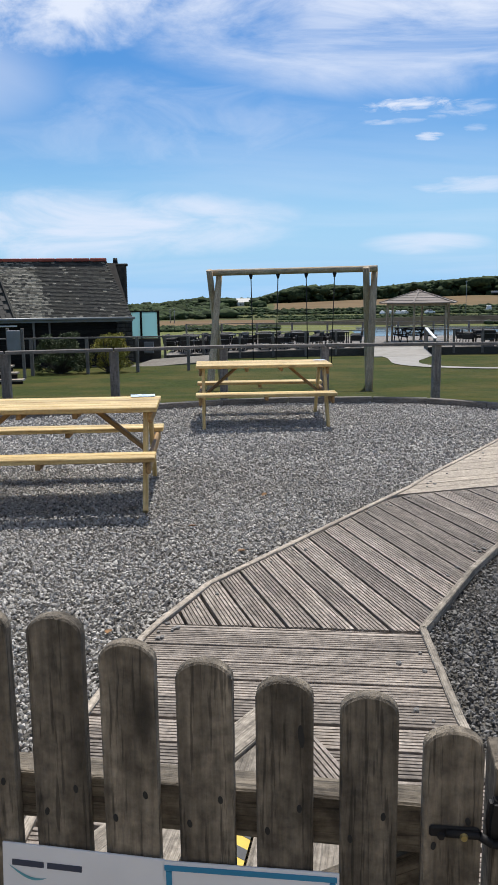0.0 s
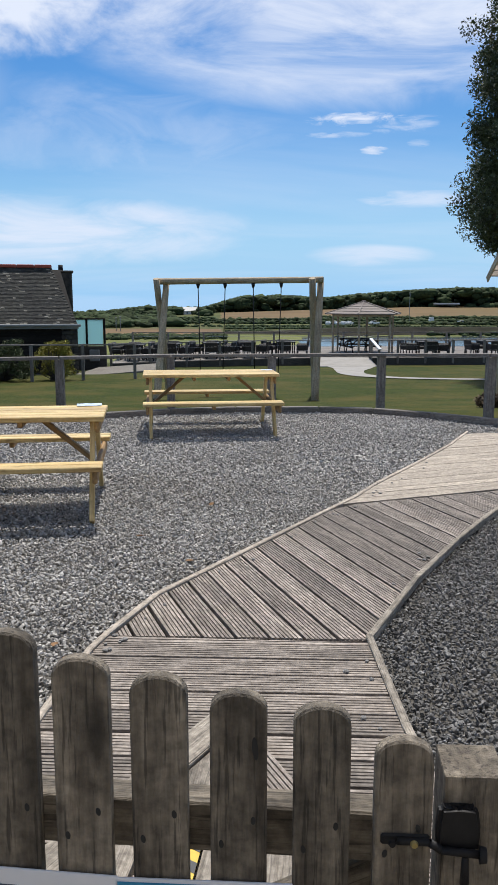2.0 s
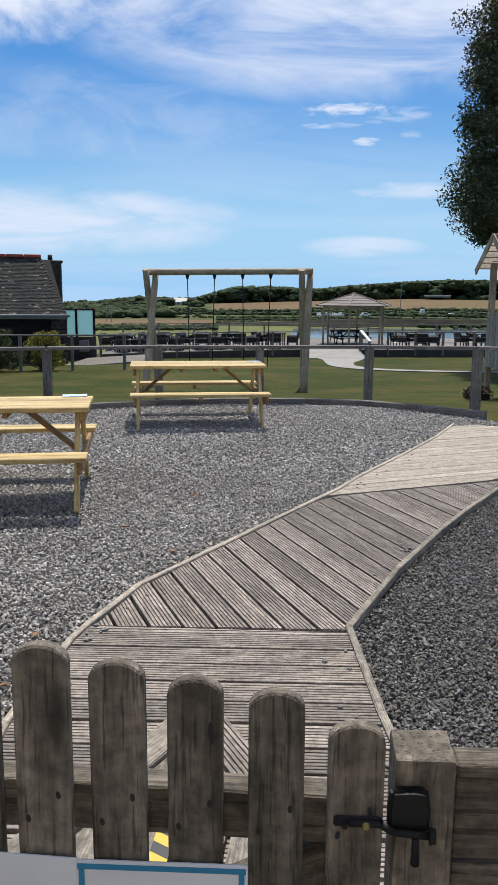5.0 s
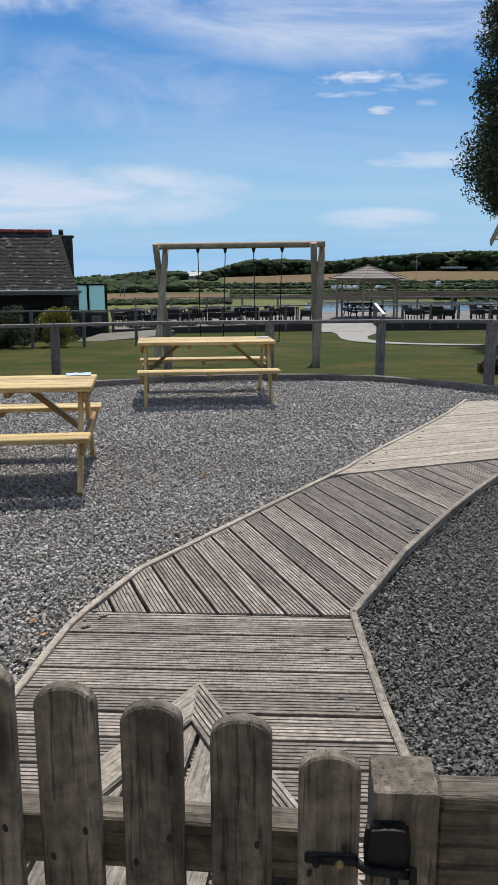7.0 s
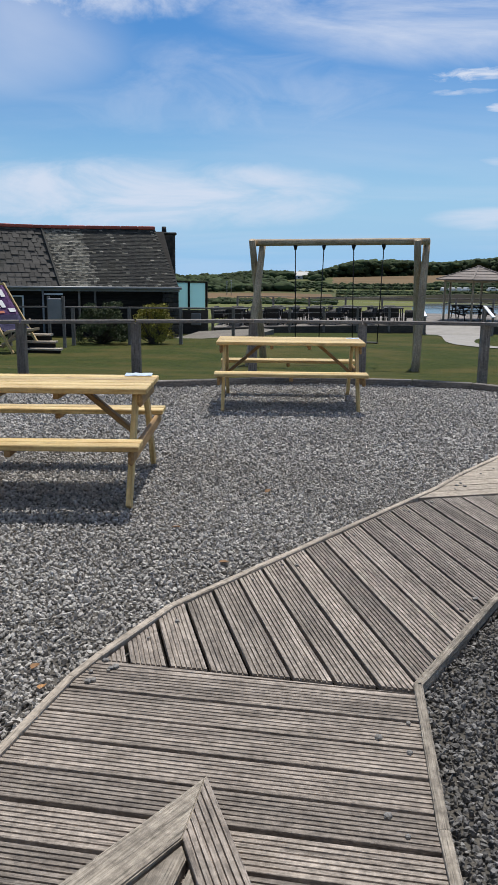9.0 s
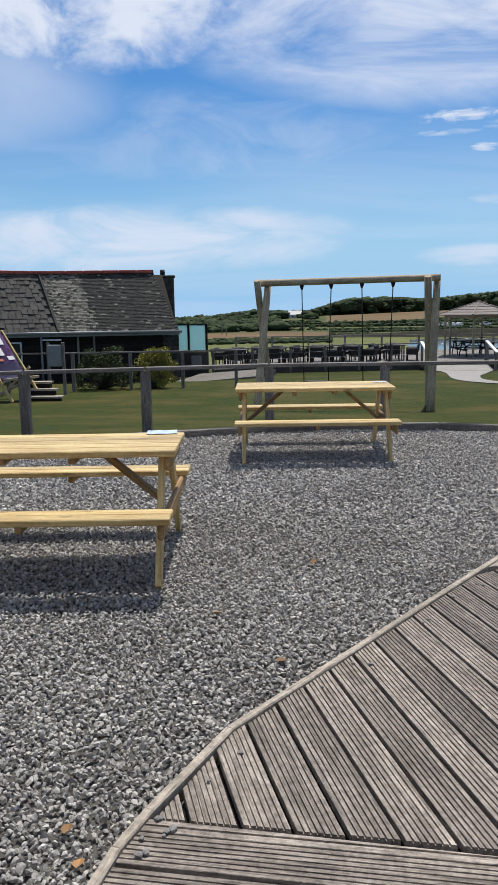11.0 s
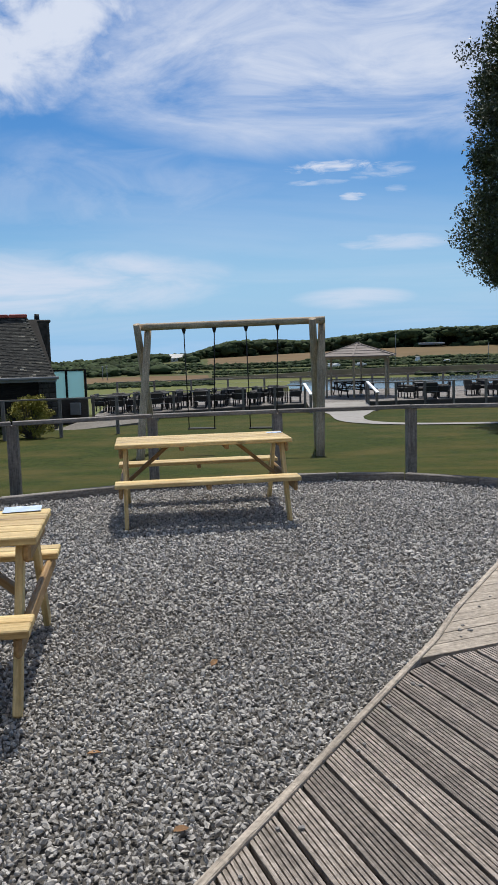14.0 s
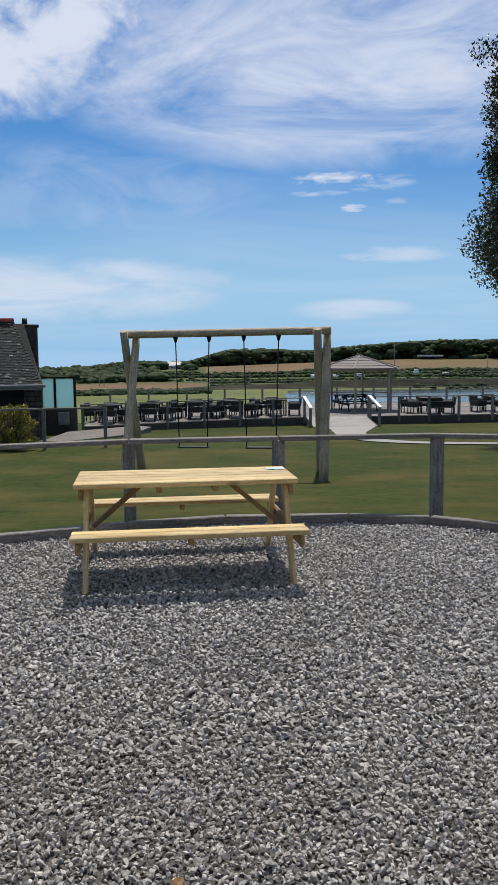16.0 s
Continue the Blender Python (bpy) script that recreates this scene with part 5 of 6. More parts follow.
def limb(bm, p, q, r0, r1, sides=7):
    m = axis_pose(p, q)
    n = (Vector(q) - Vector(p)).length
    rings = []
    for f, r in ((-0.5, r0), (0.5, r1)):
        rings.append([bm.verts.new(m @ Vector((n * f, r * math.cos(6.2832 * k / sides), r * math.sin(6.2832 * k / sides)))) for k in range(sides)])
    for k in range(sides):
        bm.faces.new((rings[0][k], rings[0][(k + 1) % sides], rings[1][(k + 1) % sides], rings[1][k]))


def build_tree():
    base = Vector((12.95, 26.8, ground_z(12.95, 26.8) - 0.1))
    tree = thing("oak_tree", Matrix.Translation(base), "large dark-leaved oak overhanging the lawn", "tree")
    rn = random.Random(21)
    bm = bmesh.new()
    pts = [base, base + Vector((-0.1, 0, 2.2)), base + Vector((-0.25, 0.1, 4.4)), base + Vector((0, 0, 7.2)), base + Vector((0.2, 0.1, 10.2))]
    for (p, q), (r0, r1) in zip(zip(pts, pts[1:]), ((0.42, 0.33), (0.33, 0.27), (0.27, 0.17), (0.17, 0.05))):
        limb(bm, p, q, r0, r1, 12)
    tips = []

    def spread_at(h):
        return (4.6 - 0.11 * (h - 5.2)) * min(1.0, math.sqrt(max(0.05, (h - 3.9) / 1.2)))

    for i in range(50):
        h = rn.uniform(3.6, 11.4)
        a = rn.uniform(0, 2 * math.pi) if i % 3 else rn.uniform(2.4, 3.9)
        reach = spread_at(h) * rn.uniform(0.70, 0.97)
        start = base + Vector((0, 0, max(2.6, h - reach * 0.45)))
        end = base + Vector((math.cos(a) * reach, math.sin(a) * reach, h))
        mid = start.lerp(end, 0.5) + Vector((0, 0, 0.35))
        limb(bm, start, mid, 0.10, 0.06)
        limb(bm, mid, end, 0.06, 0.02)
        for k in range(7):
            f = rn.uniform(0.35, 1.05)
            c = (start.lerp(mid, f * 2) if f < 0.5 else mid.lerp(end, f * 2 - 1)) + Vector((rn.gauss(0, 0.4), rn.gauss(0, 0.4), rn.gauss(0, 0.35)))
            if c.z < base.z + 4.5:
                c.z = base.z + 4.5 + rn.random() * 0.6
            tips.append(c)
            limb(bm, mid.lerp(end, min(f, 1)), c, 0.022, 0.008, 5)
    for _ in range(380):
        h = rn.uniform(4.4, 12.6)
        a = rn.uniform(1.9, 4.4)
        reach = spread_at(h) * (1 - 0.5 * rn.random() ** 1.5) + 0.7 * noise.noise((h * 1.1, a * 2, 3)) - 0.1
        tips.append(base + Vector((math.cos(a) * reach, math.sin(a) * reach, h)))
    tb = [base + Vector((-4.0, -0.6, 11.1)), base + Vector((-3.3, -0.3, 10.9)), base + Vector((-3.6, -0.4, 10.2)), base + Vector((-4.3, -0.5, 9.3)), base + Vector((-4.4, -0.2, 8.2))]
    limb(bm, base + Vector((-0.5, 0, 9.2)), base + Vector((-2.6, -0.3, 10.5)), 0.10, 0.06)
    limb(bm, base + Vector((-2.6, -0.3, 10.5)), base + Vector((-3.9, -0.5, 10.9)), 0.06, 0.02)
    tips += tb
    part("trunk", bm, M["bark"], tree)
    me = leaf_mesh("crown", [tuple(c) for c in tips], 260, 0.56, 0.060, 31)
    tagged(link_mesh("crown", me, M["leaf"], None, tree, "dense dark green foliage"), kind="stuff")


build_tree()


def shrub(name, x, y, w, h, mat_, label, seed, size=0.036, n=60, per=110):
    z = ground_z(x, y)
    s = thing(name, pose(x, y, z), label, "shrub")
    rn = random.Random(seed)
    cs = []
    bm = bmesh.new()
    for _ in range(n):
        a, r, f = rn.uniform(0, 6.283), w / 2 * math.sqrt(rn.random()), rn.random()
        wide = 0.55 + 0.45 * math.sin(math.pi * min(f + 0.15, 1))
        c = Vector((x + r * wide * math.cos(a), y + r * wide * math.sin(a), z + 0.12 + f * (h - 0.2)))
        cs.append(tuple(c))
        limb(bm, (x + rn.gauss(0, 0.05), y + rn.gauss(0, 0.05), z), c, 0.016, 0.006, 5)
    tagged(part("branchwork", bm, M["bark"], s), kind="stuff")
    tagged(link_mesh("foliage", leaf_mesh("foliage", cs, per, 0.17, size, seed), M[mat_], None, s), kind="stuff")
    return s


shrub("green_shrub", -6.75, 27.2, 2.2, 1.35, "leaf_green", "dark green garden shrub before the house", 3, n=90)
shrub("golden_shrub", -5.15, 27.6, 1.5, 1.30, "leaf_yellow", "golden yellow-leaved shrub before the house", 4, n=70)
shrub("heather_clump", 4.85, 14.25, 0.30, 0.17, "heather", "low russet heather clump on the lawn", 9, n=26)
rose = shrub("rose_bush", -9.55, 24.2, 1.0, 0.9, "leaf_green", "rose bush with pink flowers on the lawn", 6)
rn = random.Random(2)
for i in range(9):
    bm = bmesh.new()
    bmesh.ops.create_icosphere(bm, subdivisions=2, radius=0.07)
    for vtx in bm.verts:
        vtx.co *= 1 + 0.35 * noise.noise(vtx.co * 30 + Vector((i, 0, 0)))
    part("flower", bm, M["petal"], rose, "pink flower", pose(-9.55 + rn.uniform(-0.4, 0.5), 23.85 + rn.uniform(-0.2, 0.2), ground_z(0, 24) + rn.uniform(0.35, 0.95)))


# ---- far woods and hedges ----
def blob_field(name, spots, mat_, label, seed, sub=1):
    """Lumpy tree crowns of many facets joined into one mass."""
    g = np.random.default_rng(seed)
    bm = bmesh.new()
    bmesh.ops.create_icosphere(bm, subdivisions=sub, radius=1.0)
    base = np.array([v.co[:] for v in bm.verts])
    tri = np.array([[v.index for v in f.verts] for f in bm.faces])
    bm.free()
    V, F = [], []
    k = 0
    for x, y, z, w, h in spots:
        j = 1 + 0.24 * g.normal(size=(len(base), 1)).clip(-1.3, 1.3)
        p = base * j * np.array([w / 2, w / 2, h / 2]) + np.array([x, y, z + h * 0.42])
        V.append(p)
        F.append(tri + k)
        k += len(base)
    V, F = np.concatenate(V), np.concatenate(F)
    me = bpy.data.meshes.new(name)
    me.vertices.add(len(V))
    me.vertices.foreach_set("co", V.ravel())
    me.loops.add(F.size)
    me.loops.foreach_set("vertex_index", F.ravel().astype(np.int32))
    me.polygons.add(len(F))
    me.polygons.foreach_set("loop_start", np.arange(len(F)) * 3)
    me.update()
    tagged(link_mesh(name, me, M[mat_]), label, "trees", kind="stuff")


def hill_top(az):
    """How high the tree line stands above the eye's level, in degrees, by heading."""
    return float(np.interp(az, [-60, -24, -10, -7, -4, -1.4, -0.2, 1.2, 2.6, 5, 8.2, 12.2, 14.6, 17.6, 21.4, 40], [-0.6, -0.7, -0.85, -0.7, -0.36, -0.42, -0.45, -0.1, 0.36, 0.44, 0.26, 0.62, 0.8, 0.95, 0.9, 0.8]))


rn = random.Random(77)
spots = []
for i in range(6000):
    az = rn.uniform(-30, 32)
    d = rn.uniform(505, 640) if az > 0.5 or rn.random() < 0.6 else rn.uniform(462, 505)
    x, y = math.sin(radians(az)) * d, math.cos(radians(az)) * d
    z = ground_z(x, y)
    if abs(az + 1.05) < 0.6 and d < 506:
        continue
    want = 1.62 + math.tan(radians(hill_top(az))) * d
    h = rn.choice((2.2, 3.0, 3.8, 5.2)) * rn.uniform(0.8, 1.25)
    top = want - rn.random() ** 1.4 * max(want - z - h * 0.4, 1.0)
    spots.append((x, y, top - h * 0.9, h * rn.uniform(1.0, 2.3), h))
for i in range(2000):
    az = rn.uniform(-30, 0.2)
    d = rn.uniform(272, 470)
    x, y = math.sin(radians(az)) * d, math.cos(radians(az)) * d
    if abs(az + 1.05) < 1.1 or noise.noise((x * 0.02, y * 0.02, 5)) < -0.32:
        continue
    h = rn.choice((1.6, 2.2, 3.0)) * rn.uniform(0.8, 1.3)
    spots.append((x, y, ground_z(x, y) - 0.2, h * rn.uniform(1.0, 2.2), h))
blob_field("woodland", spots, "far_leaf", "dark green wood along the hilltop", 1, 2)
spots = []
for i in range(9000):
    az = rn.uniform(-30, 34)
    row = rn.choice((236, 262, 285, 318, 352, 378)) if az > 1.5 or rn.random() < 0.5 else rn.choice((204, 211))
    d = row + rn.uniform(-5, 5)
    x, y = math.sin(radians(az)) * d, math.cos(radians(az)) * d
    if row > 215 and (noise.noise((x * 0.015, row * 1.7, 0)) < -0.18 or (az < 1.5 and row < 270)):
        continue
    h = rn.uniform(0.6, 1.6) * (1.2 if row > 300 else 0.8)
    spots.append((x, y, ground_z(x, y) - 0.3, h * rn.uniform(1.2, 2.4), h))
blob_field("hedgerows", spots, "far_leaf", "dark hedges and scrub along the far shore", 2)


# ---- far buildings, poles and vehicles ----
def build_sea_wall():
    # long low bank of dark stone beyond the channel, rising slowly to the east
    bm = bmesh.new()
    prev = None
    for i in range(61):
        x = -2 + 4.5 * i
        top = -7.75 + min(0.5 + 0.035 * (x + 2), 2.2) + 0.18 * noise.noise((x * 0.07, 1, 0))
        row = [bm.verts.new(p) for p in ((x, 222.0, -8.6), (x, 225.5, top), (x, 228.0, top), (x, 232.0, -8.2))]
        if prev:
            for k in range(3):
                bm.faces.new((prev[k], row[k], row[k + 1], prev[k + 1]))
        prev = row
    bmesh.ops.recalc_face_normals(bm, faces=bm.faces)
    tagged(part("sea_wall", bm, M["bank"]), "long low dark stone bank along the far shore", "bank", kind="structure")


M["bank"] = surface("weedy_stone_bank", (0.022, 0.021, 0.017), (0.070, 0.062, 0.050), (0.3, 1, 1), 0.8, 8, 0.95, 0.4, 3, vary=0, stain=0.5, stain_scale=0.12, stain_color=(0.075, 0.078, 0.04), spec=0.1)
build_sea_wall()


def far_house(az, el, d, w, dep, h, rz):
    x, y = math.sin(radians(az)) * d, math.cos(radians(az)) * d
    z = 1.62 + math.tan(radians(el)) * d
    m = pose(x, y, z, 0, 0, rz)
    hs = thing("cottage", m, "white cottage with a grey roof on the far hill", "house")
    part("wall", box_bm(w, dep, h), M["white"], hs, m=m @ pose(0, 0, h / 2))
    bm = bmesh.new()
    prof = [(-dep / 2 - 0.3, h), (dep / 2 + 0.3, h), (0, h + dep * 0.42)]
    a = [bm.verts.new((-w / 2 - 0.3, p, q)) for p, q in prof]
    b = [bm.verts.new((w / 2 + 0.3, p, q)) for p, q in prof]
    bm.faces.new(a)
    bm.faces.new(b[::-1])
    for i in range(3):
        j = (i + 1) % 3
        bm.faces.new((a[j], a[i], b[i], b[j]))
    part("roof", bm, M["gutter"], hs, m=m)
    for k in (-0.3, 0.05, 0.32):
        part("window", box_bm(w * 0.12, 0.12, h * 0.3), M["car_glass"], hs, m=m @ pose(w * k, -dep / 2, h * 0.55))


far_house(-1.05, -0.98, 478, 8.0, 5.5, 2.4, 20)
long_m = pose(math.sin(radians(16.8)) * 500, math.cos(radians(16.8)) * 500, 1.62 + math.tan(radians(-0.25)) * 500, 0, 0, -14)
gh = thing("greenhouse", long_m, "long low pale greenhouse among the hill trees", "building")
part("wall", box_bm(15, 5, 0.8), M["gutter"], gh, m=long_m @ pose(0, 0, 0.4))
bm = bmesh.new()
prism(bm, [(-7.7, -2.8), (7.7, -2.8), (7.7, 2.8), (-7.7, 2.8)], 0.8, 1.25)
part("roof", bm, M["white"], gh, m=long_m)
for az, d, top in ((14.3, 300, 0.55), (-5.9, 245, -1.1), (-6.2, 247, -1.15), (20.5, 330, -0.2)):
    x, y = math.sin(radians(az)) * d, math.cos(radians(az)) * d
    mast = thing("mast", pose(x, y, ground_z(x, y)), "thin grey pole on the far shore", "pole", "poles on the far shore")
    pole("shaft", (x, y, ground_z(x, y) - 0.2), (x, y, 1.62 + math.tan(radians(top)) * d), 0.11, 0.08, M["gutter"], mast, sides=8)
    part("head", box_bm(0.6, 0.3, 0.25, 0.05), M["gutter"], mast, m=pose(x, y, 1.62 + math.tan(radians(top)) * d))


def vehicle(m, length, height, label):
    c = thing("parked_van" if height > 1.8 else "parked_car", m, label, "van" if height > 1.8 else "car", "vehicles on the far shore")
    part("body", box_bm(length, 1.8, height * 0.5, 0.15, 2), M["white"], c, m=m @ pose(0, 0, height * 0.42))
    part("cabin", box_bm(length * (0.8 if height > 1.8 else 0.55), 1.6, height * 0.45, 0.18, 2), M["white"], c, m=m @ pose(-length * 0.06, 0, height * 0.78))
    part("windscreen", box_bm(length * 0.4, 1.64, height * 0.22, 0.03), M["car_glass"], c, m=m @ pose(-length * 0.05, 0, height * 0.82))
    for x in (-0.32, 0.32):
        for y in (-0.85, 0.85):
            w = part("wheel", bmesh.new(), None, c, m=m)
            bm = bmesh.new()
            bmesh.ops.create_cone(bm, cap_ends=True, segments=12, radius1=0.33, radius2=0.33, depth=0.2, matrix=pose(0, 0, 0, 90))
            bm.to_mesh(w.data)
            bm.free()
            w.data.materials.append(M["tyre"])
            w.matrix_basis = pose(length * x, y, 0.33)


rn = random.Random(12)
for az, d, turned in ((8.7, 300, 75), (9.25, 303, 100), (9.75, 301, 85), (10.2, 304, 60), (11.9, 310, 20), (15.8, 330, 80), (17.8, 320, 25)):
    x, y = math.sin(radians(az)) * d, math.cos(radians(az)) * d
    big = az == 15.8
    vehicle(pose(x, y, ground_z(x, y), 0, 0, turned), 4.6 if big else 3.9, 2.5 if big else 1.45, "white parked van on the far shore" if big else "pale parked car on the far shore")


# ---- deck chair, steps and sign post ----
def build_deckchair():
    m = pose(-8.02, 22.3, ground_z(-8.1, 22.3), 0, 0, -27)
    c = thing("giant_deckchair", m, "oversized wooden deckchair with a purple printed sling", "deckchair")
    W = 0.50
    P = lambda x, y, z: m @ Vector((x, y, z))
    for y in (-W, W):
        beam("side_rail", P(-0.62, y, 1.80), P(0.75, y, 0.05), 0.05, 0.075, M["pine"], c)
        beam("back_leg", P(-0.85, y * 1.12, 0.03), P(0.30, y * 1.12, 0.86), 0.05, 0.07, M["log"], c)
        beam("seat_rail", P(-0.75, y * 0.9, 0.12), P(0.62, y * 0.9, 0.62), 0.05, 0.07, M["log"], c)
    beam("crossbar", P(-0.61, -W - 0.05, 1.78), P(-0.61, W + 0.05, 1.78), 0.06, 0.06, M["pine"], c)
    beam("crossbar", P(-0.83, -W - 0.1, 0.06), P(-0.83, W + 0.1, 0.06), 0.06, 0.06, M["log"], c)
    beam("crossbar", P(0.62, -W - 0.05, 0.62), P(0.62, W + 0.05, 0.62), 0.06, 0.06, M["log"], c)
    prof = [(-0.60, 1.78), (-0.41, 1.53), (-0.20, 1.26), (0.0, 1.00), (0.15, 0.80), (0.28, 0.68), (0.40, 0.61), (0.52, 0.60), (0.62, 0.63)]
    bm = bmesh.new()
    rows = [[bm.verts.new((x, y, z)) for y in np.linspace(-W + 0.03, W - 0.03, 5)] for x, z in prof]
    for i in range(len(rows) - 1):
        for k in range(4):
            f = bm.faces.new((rows[i][k], rows[i][k + 1], rows[i + 1][k + 1], rows[i + 1][k]))
            f.smooth = True
            f.material_index = 1 if i >= 3 else 0
    bmesh.ops.solidify(bm, geom=bm.faces[:], thickness=0.012)
    sling = part("sling", bm, M["purple"], c, "purple sling fading to navy", m)
    sling.data.materials.append(M["navy_canvas"])

    def on_sling(f0, y0, y1, hgt, mat_, nm):
        x0, z0 = -0.60 + 0.60 * f0 * 1.25, 1.78 - 0.78 * f0 * 1.25
        e = Vector((0.61, 0, -0.793)).normalized()
        p = P(x0, (y0 + y1) / 2, z0)
        mm = m @ Matrix(((0, e.x, 0.793, x0 + 0.016), (1, 0, 0, (y0 + y1) / 2), (0, e.z, 0.61, z0 + 0.012), (0, 0, 0, 1)))
        part(nm, box_bm(abs(y1 - y0), hgt, 0.003), M[mat_], sling, m=mm)

    for f0, hgt, cells in ((0.25, 0.24, 4), (0.53, 0.24, 3)):
        for k in range(cells):
            y0 = -0.40 + 0.185 * k
            on_sling(f0, y0, y0 + 0.145, hgt, "white", "print_block")
    on_sling(0.74, -0.38, -0.02, 0.07, "orange", "print_bar")
    on_sling(0.70, 0.16, 0.38, 0.12, "white", "print_bar")


build_deckchair()

steps = thing("wooden_steps", pose(-7.15, 22.3, ground_z(-7.15, 22.3)), "small flight of weathered wooden steps on the lawn", "steps")
g0 = ground_z(-7.1, 22.3)
for i in range(3):
    x0, x1 = -7.75 + 0.28 * i * 0.6, -6.95 + 0.22 * i
    y = 22.75 - 0.27 * i
    z = g0 + 0.44 - 0.165 * i
    beam("tread", (x0, y, z), (x1, y, z), 0.30, 0.05, M["deck_pale"], steps)
    beam("riser", (x0, y - 0.1, z - 0.10), (x1, y - 0.1, z - 0.10), 0.03, 0.15, M["dark_wall"], steps)
for x, y, h in ((-7.7, 22.78, 0.42), (-7.0, 22.78, 0.42), (-7.35, 22.2, 0.09), (-6.6, 22.2, 0.09)):
    beam("stringer_post", (x, y, g0 - 0.05), (x, y, g0 + h), 0.06, 0.06, M["dark_wall"], steps, up=(0, 1, 0))

board = thing("notice_post", pose(-7.2, 24.6, ground_z(-7.2, 24.6)), "grey notice box on two timber posts", "sign")
for x in (-7.62, -7.18):
    beam("post", (x, 24.6, ground_z(x, 24.6) - 0.1), (x, 24.6, 0.62), 0.08, 0.08, M["fence"], board, up=(0, 1, 0))
part("panel", box_bm(0.40, 0.10, 0.62, 0.02), M["gutter"], board, "pale grey panel", pose(-7.42, 24.53, 0.25))


# ---- play tower ----
def build_tower():
    t = thing("play_tower", pose(5.87, 14.6, ground_z(5.87, 14.6)), "timber play tower with a pitched board roof", "play tower")
    for x in (5.35, 6.57):
        for y in (14.0, 15.2):
            beam("post", (x, y, ground_z(x, y) - 0.1), (x, y, 2.2), 0.10, 0.10, M["log"], t, up=(0, 1, 0))
    for s in (-1, 1):
        for k in range(6):
            f0, f1 = k / 6, (k + 1) / 6 - 0.008
            y0, z0 = 14.6 + s * 0.78 * (1 - f0), 2.06 + 0.58 * f0
            y1, z1 = 14.6 + s * 0.78 * (1 - f1), 2.06 + 0.58 * f1
            beam("roof_board", (5.09, (y0 + y1) / 2, (z0 + z1) / 2), (6.82, (y0 + y1) / 2, (z0 + z1) / 2), 0.155, 0.022, M["deck_pale"], t, up=(0, -0.6 * -s * -1, 0.78))
        beam("barge_board", (5.08, 14.6 + s * 0.80, 2.0), (5.08, 14.6, 2.60), 0.025, 0.12, M["log"], t)
    for k in range(9):
        x = 5.23 + 0.155 * k
        beam("slat", (x, 13.93, 0.28), (x, 13.93, 1.26), 0.14, 0.022, M["deck_pale"], t, up=(0, 1, 0))
    for k in range(8):
        y = 14.02 + 0.155 * k
        beam("slat", (5.28, y, 0.28), (5.28, y, 1.26), 0.022, 0.14, M["deck_pale"], t, up=(0, 1, 0))
    part("platform", box_bm(1.3, 1.3, 0.06), M["deck_pale"], t, m=pose(5.96, 14.6, 0.32))


build_tower()


# ---- gravel ----
def inside(px, py, poly):
    hit = np.zeros(len(px), bool)
    for (x0, y0), (x1, y1) in zip(poly, poly[1:] + poly[:1]):
        if y0 == y1:
            continue
        c = ((y0 > py) != (y1 > py)) & (px < (x1 - x0) * (py - y0) / (y1 - y0) + x0)
        hit ^= c
    return hit


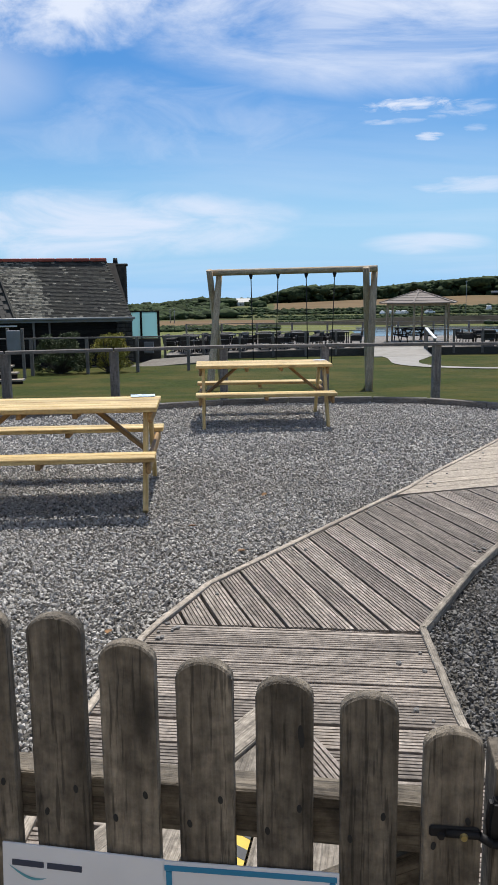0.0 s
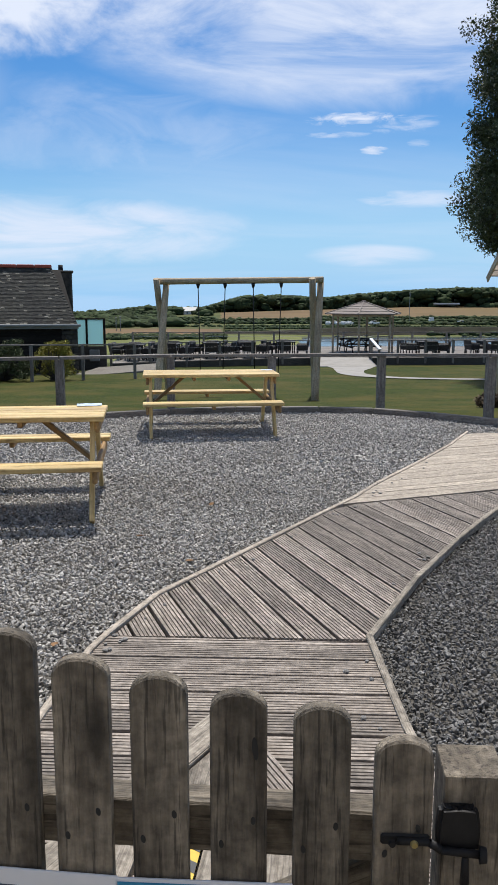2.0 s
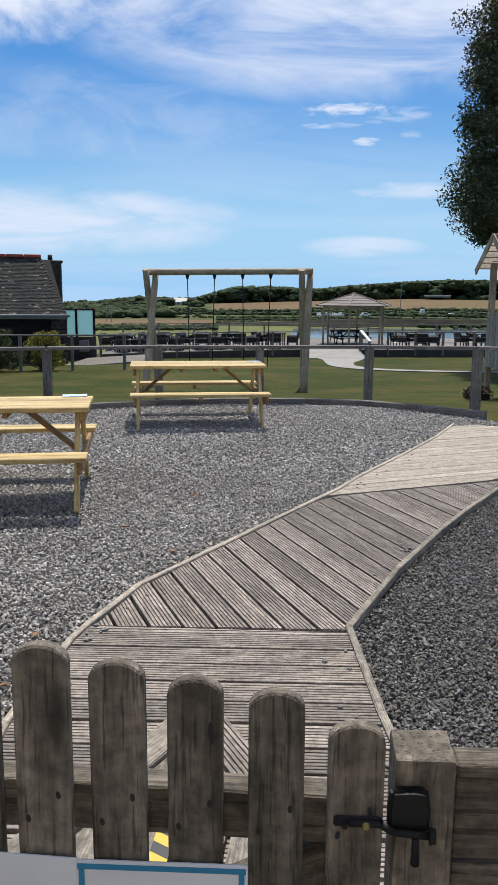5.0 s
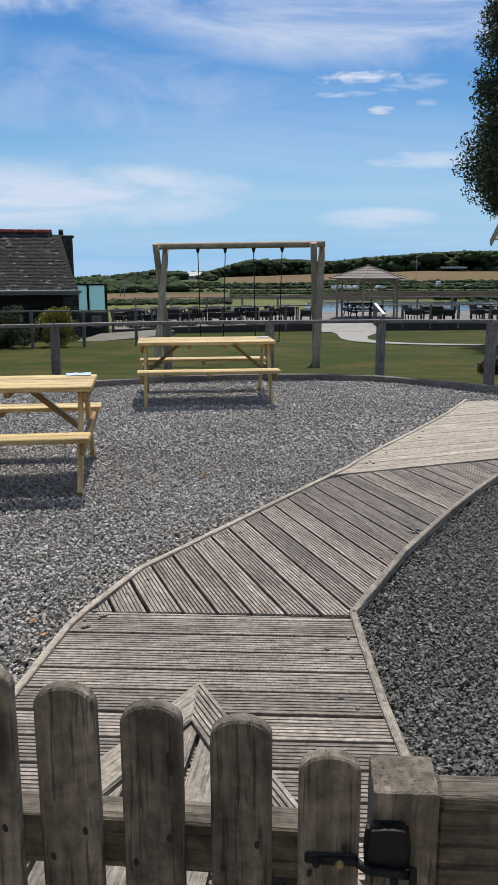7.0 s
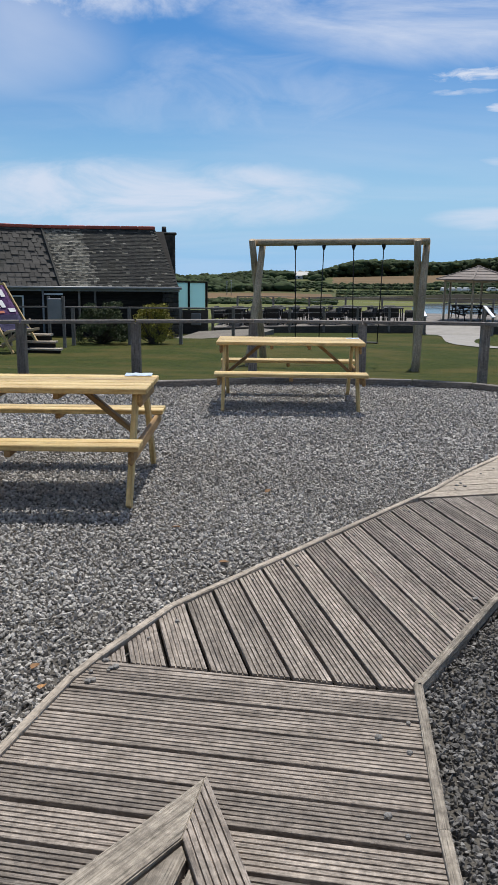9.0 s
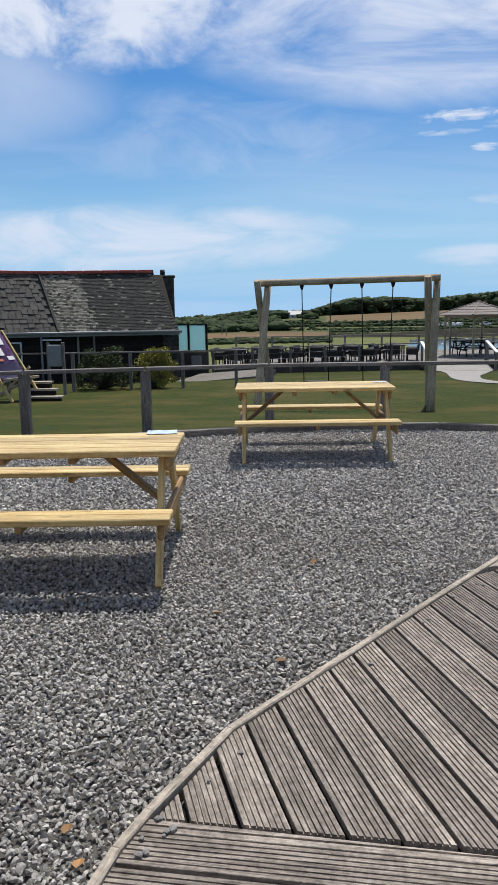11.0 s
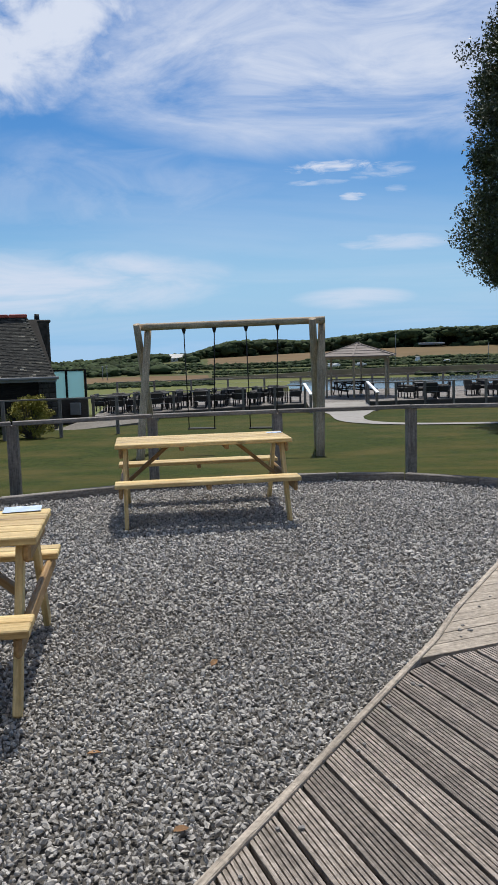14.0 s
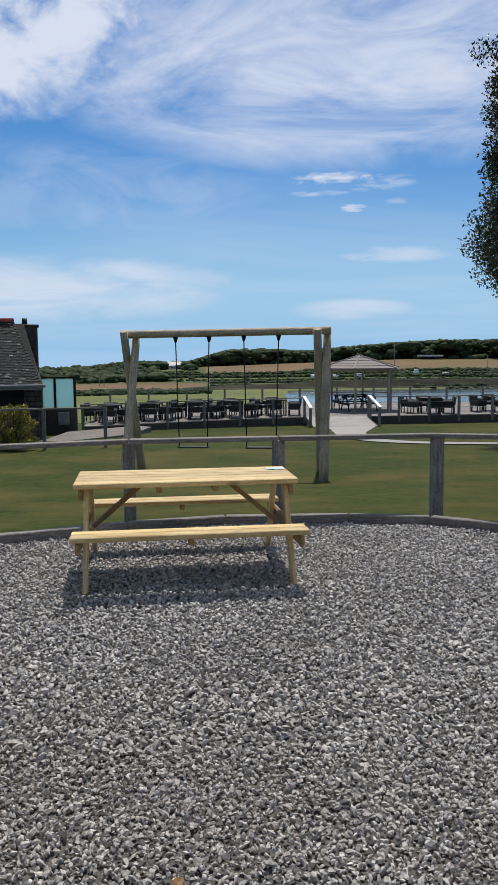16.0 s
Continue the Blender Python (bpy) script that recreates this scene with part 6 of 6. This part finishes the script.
def gravel_mesh(seed, spans, right):
    """Loose angular stones over the bed, finest where one walks past."""
    g = np.random.default_rng(seed)
    bed = [(-6.5, 1.6)] + [(x, y - 0.01) for x, y in KERB[1:]] + [(3.7, 10.35), (5.2, 8.6), (5.2, 1.6)]
    walkway = LEFT + [(3.5, 9.9), (4.35, 9.65)] + RIGHT[::-1]
    walkway = [(x - 0.03 if (x, y) in LEFT else x + 0.03, y) for x, y in walkway]
    P = []
    for y0, y1, x0, x1, step in spans:
        xs, ys = np.meshgrid(np.arange(x0, x1, step), np.arange(y0, y1, step))
        xs = xs.ravel() + g.uniform(-0.55, 0.55, xs.size) * step
        ys = ys.ravel() + g.uniform(-0.55, 0.55, ys.size) * step
        k = inside(xs, ys, bed) & ~inside(xs, ys, walkway)
        # out of every view: close by the gate, to the side
        k &= (xs > -0.62 * (ys - 1.5) - 0.7) & (xs < 0.62 * (ys - 0.5) + 0.6)
        k &= (xs > np.interp(ys, [p[1] for p in RIGHT], [p[0] for p in RIGHT])) == right
        P.append(np.stack([xs[k], ys[k], np.full(k.sum(), step)], 1))
    P = np.concatenate(P)
    n = len(P)
    # five-sided blunt chips: one point below, a ring, a flattened crown
    ring = [(math.cos(a), math.sin(a)) for a in (0.0, 1.26, 2.51, 3.77, 5.03)]
    shape = np.array([(0, 0, -0.9)] + [(1.1 * a, 1.1 * b, -0.1) for a, b in ring] + [(0.65 * a, 0.65 * b, 0.85) for a, b in ring[::2]], float)
    tris = np.array([(0, 2, 1), (0, 3, 2), (0, 4, 3), (0, 5, 4), (0, 1, 5), (1, 2, 6), (2, 3, 7), (2, 7, 6), (3, 4, 7), (4, 5, 8), (4, 8, 7), (5, 1, 8), (1, 6, 8), (6, 7, 8)])
    k_ = len(shape)
    v = np.repeat(shape[None], n, 0) + g.normal(0, 0.17, (n, k_, 3))
    size = P[:, 2] * g.uniform(0.37, 0.65, n) * np.where(g.random(n) < 0.15, 1.4, 1.0)
    v *= (size[:, None] * g.uniform([0.85, 0.6, 0.45], [1.25, 0.95, 0.8], (n, 3)))[:, None, :] * 1.05
    ax = g.normal(size=(n, 4))
    ax[:, 0] *= 1.5
    ax[:, 3] *= 1.8
    ax /= np.linalg.norm(ax, axis=1, keepdims=True)
    w, x, y, z = ax.T
    R = np.stack([1 - 2 * (y * y + z * z), 2 * (x * y - z * w), 2 * (x * z + y * w), 2 * (x * y + z * w), 1 - 2 * (x * x + z * z), 2 * (y * z - x * w),
                  2 * (x * z - y * w), 2 * (y * z + x * w), 1 - 2 * (x * x + y * y)], 1).reshape(n, 3, 3)
    v = np.einsum("nij,nkj->nki", R, v)
    lift = g.uniform(-0.013, 0.013, n)
    v += np.stack([P[:, 0], P[:, 1], lift], 1)[:, None, :]
    V = v.reshape(-1, 3)
    Q = (tris[None] + (np.arange(n) * k_)[:, None, None]).reshape(-1, 3)
    me = bpy.data.meshes.new("gravel")
    me.vertices.add(len(V))
    me.vertices.foreach_set("co", V.ravel())
    me.loops.add(Q.size)
    me.loops.foreach_set("vertex_index", Q.ravel().astype(np.int32))
    me.polygons.add(len(Q))
    me.polygons.foreach_set("loop_start", np.arange(len(Q)) * 3)
    me.update()
    me.shade_flat()
    return me


tagged(link_mesh("gravel", gravel_mesh(11, ((1.6, 7.6, -4.6, 3.2, 0.0190), (7.6, 12.3, -6.5, 4.0, 0.0250)), False), M["stone"]),
       "loose pale grey crushed stone chippings", "gravel", kind="stuff")
tagged(link_mesh("slate_gravel", gravel_mesh(12, ((1.6, 8.2, 0.5, 4.2, 0.0170), (8.2, 11, 2.5, 5.2, 0.03)), True), M["stone_dark"]),
       "loose dark blue-grey slate chippings", "gravel", kind="stuff")


# ---- small litter ----
def loose_bits():
    rn = random.Random(40)
    for i in range(40):
        f = rn.random()
        k = rn.randrange(3, len(LEFT) - 3)
        p, q = Vector(LEFT[k]), Vector(LEFT[k + 1])
        c = p.lerp(q, f) + Vector((rn.uniform(0.02, 0.14), rn.uniform(-0.02, 0.0)))
        if i % 3 == 0:
            k = rn.randrange(1, 5)
            c = Vector(RIGHT[k]).lerp(Vector(RIGHT[k + 1]), f) - Vector((rn.uniform(0.03, 0.16), 0))
        bm = bmesh.new()
        bmesh.ops.create_icosphere(bm, subdivisions=1, radius=rn.uniform(0.008, 0.016))
        for v in bm.verts:
            v.co *= 1 + 0.4 * noise.noise(v.co * 90 + Vector((i, 0, 0)))
            v.co.z *= 0.6
        tagged(part("pebble", bm, M["stone_dark"], m=pose(c.x, c.y, DECK_Z + 0.006, 0, 0, rn.uniform(0, 360))), "grey stone chip lying on the boardwalk", "stone", "stray stones on the boardwalk")
    for i, (x, y) in enumerate(((-0.86, 4.15), (-0.78, 4.0), (-0.25, 5.35), (-0.9, 3.65), (0.86, 2.85), (-0.6, 5.9), (-0.1, 6.75))):
        bm = bmesh.new()
        bmesh.ops.create_grid(bm, x_segments=4, y_segments=4, size=0.5)
        for v in bm.verts:
            w = math.sqrt(max(0.0, 1 - (2 * v.co.x) ** 2)) * 0.9 + 0.08
            v.co.y *= w
            v.co.z = 0.35 * abs(v.co.y) + 0.22 * v.co.x ** 2
        bmesh.ops.scale(bm, vec=(0.055, 0.035, 0.045), verts=bm.verts)
        bmesh.ops.solidify(bm, geom=bm.faces[:], thickness=0.0008)
        tagged(part("fallen_leaf", bm, M["fallen"], m=pose(x, y, 0.014, rn.uniform(-15, 15), rn.uniform(-15, 15), rn.uniform(0, 360))), "dry brown fallen leaf on the gravel", "leaf", "fallen leaves on the gravel")


loose_bits()
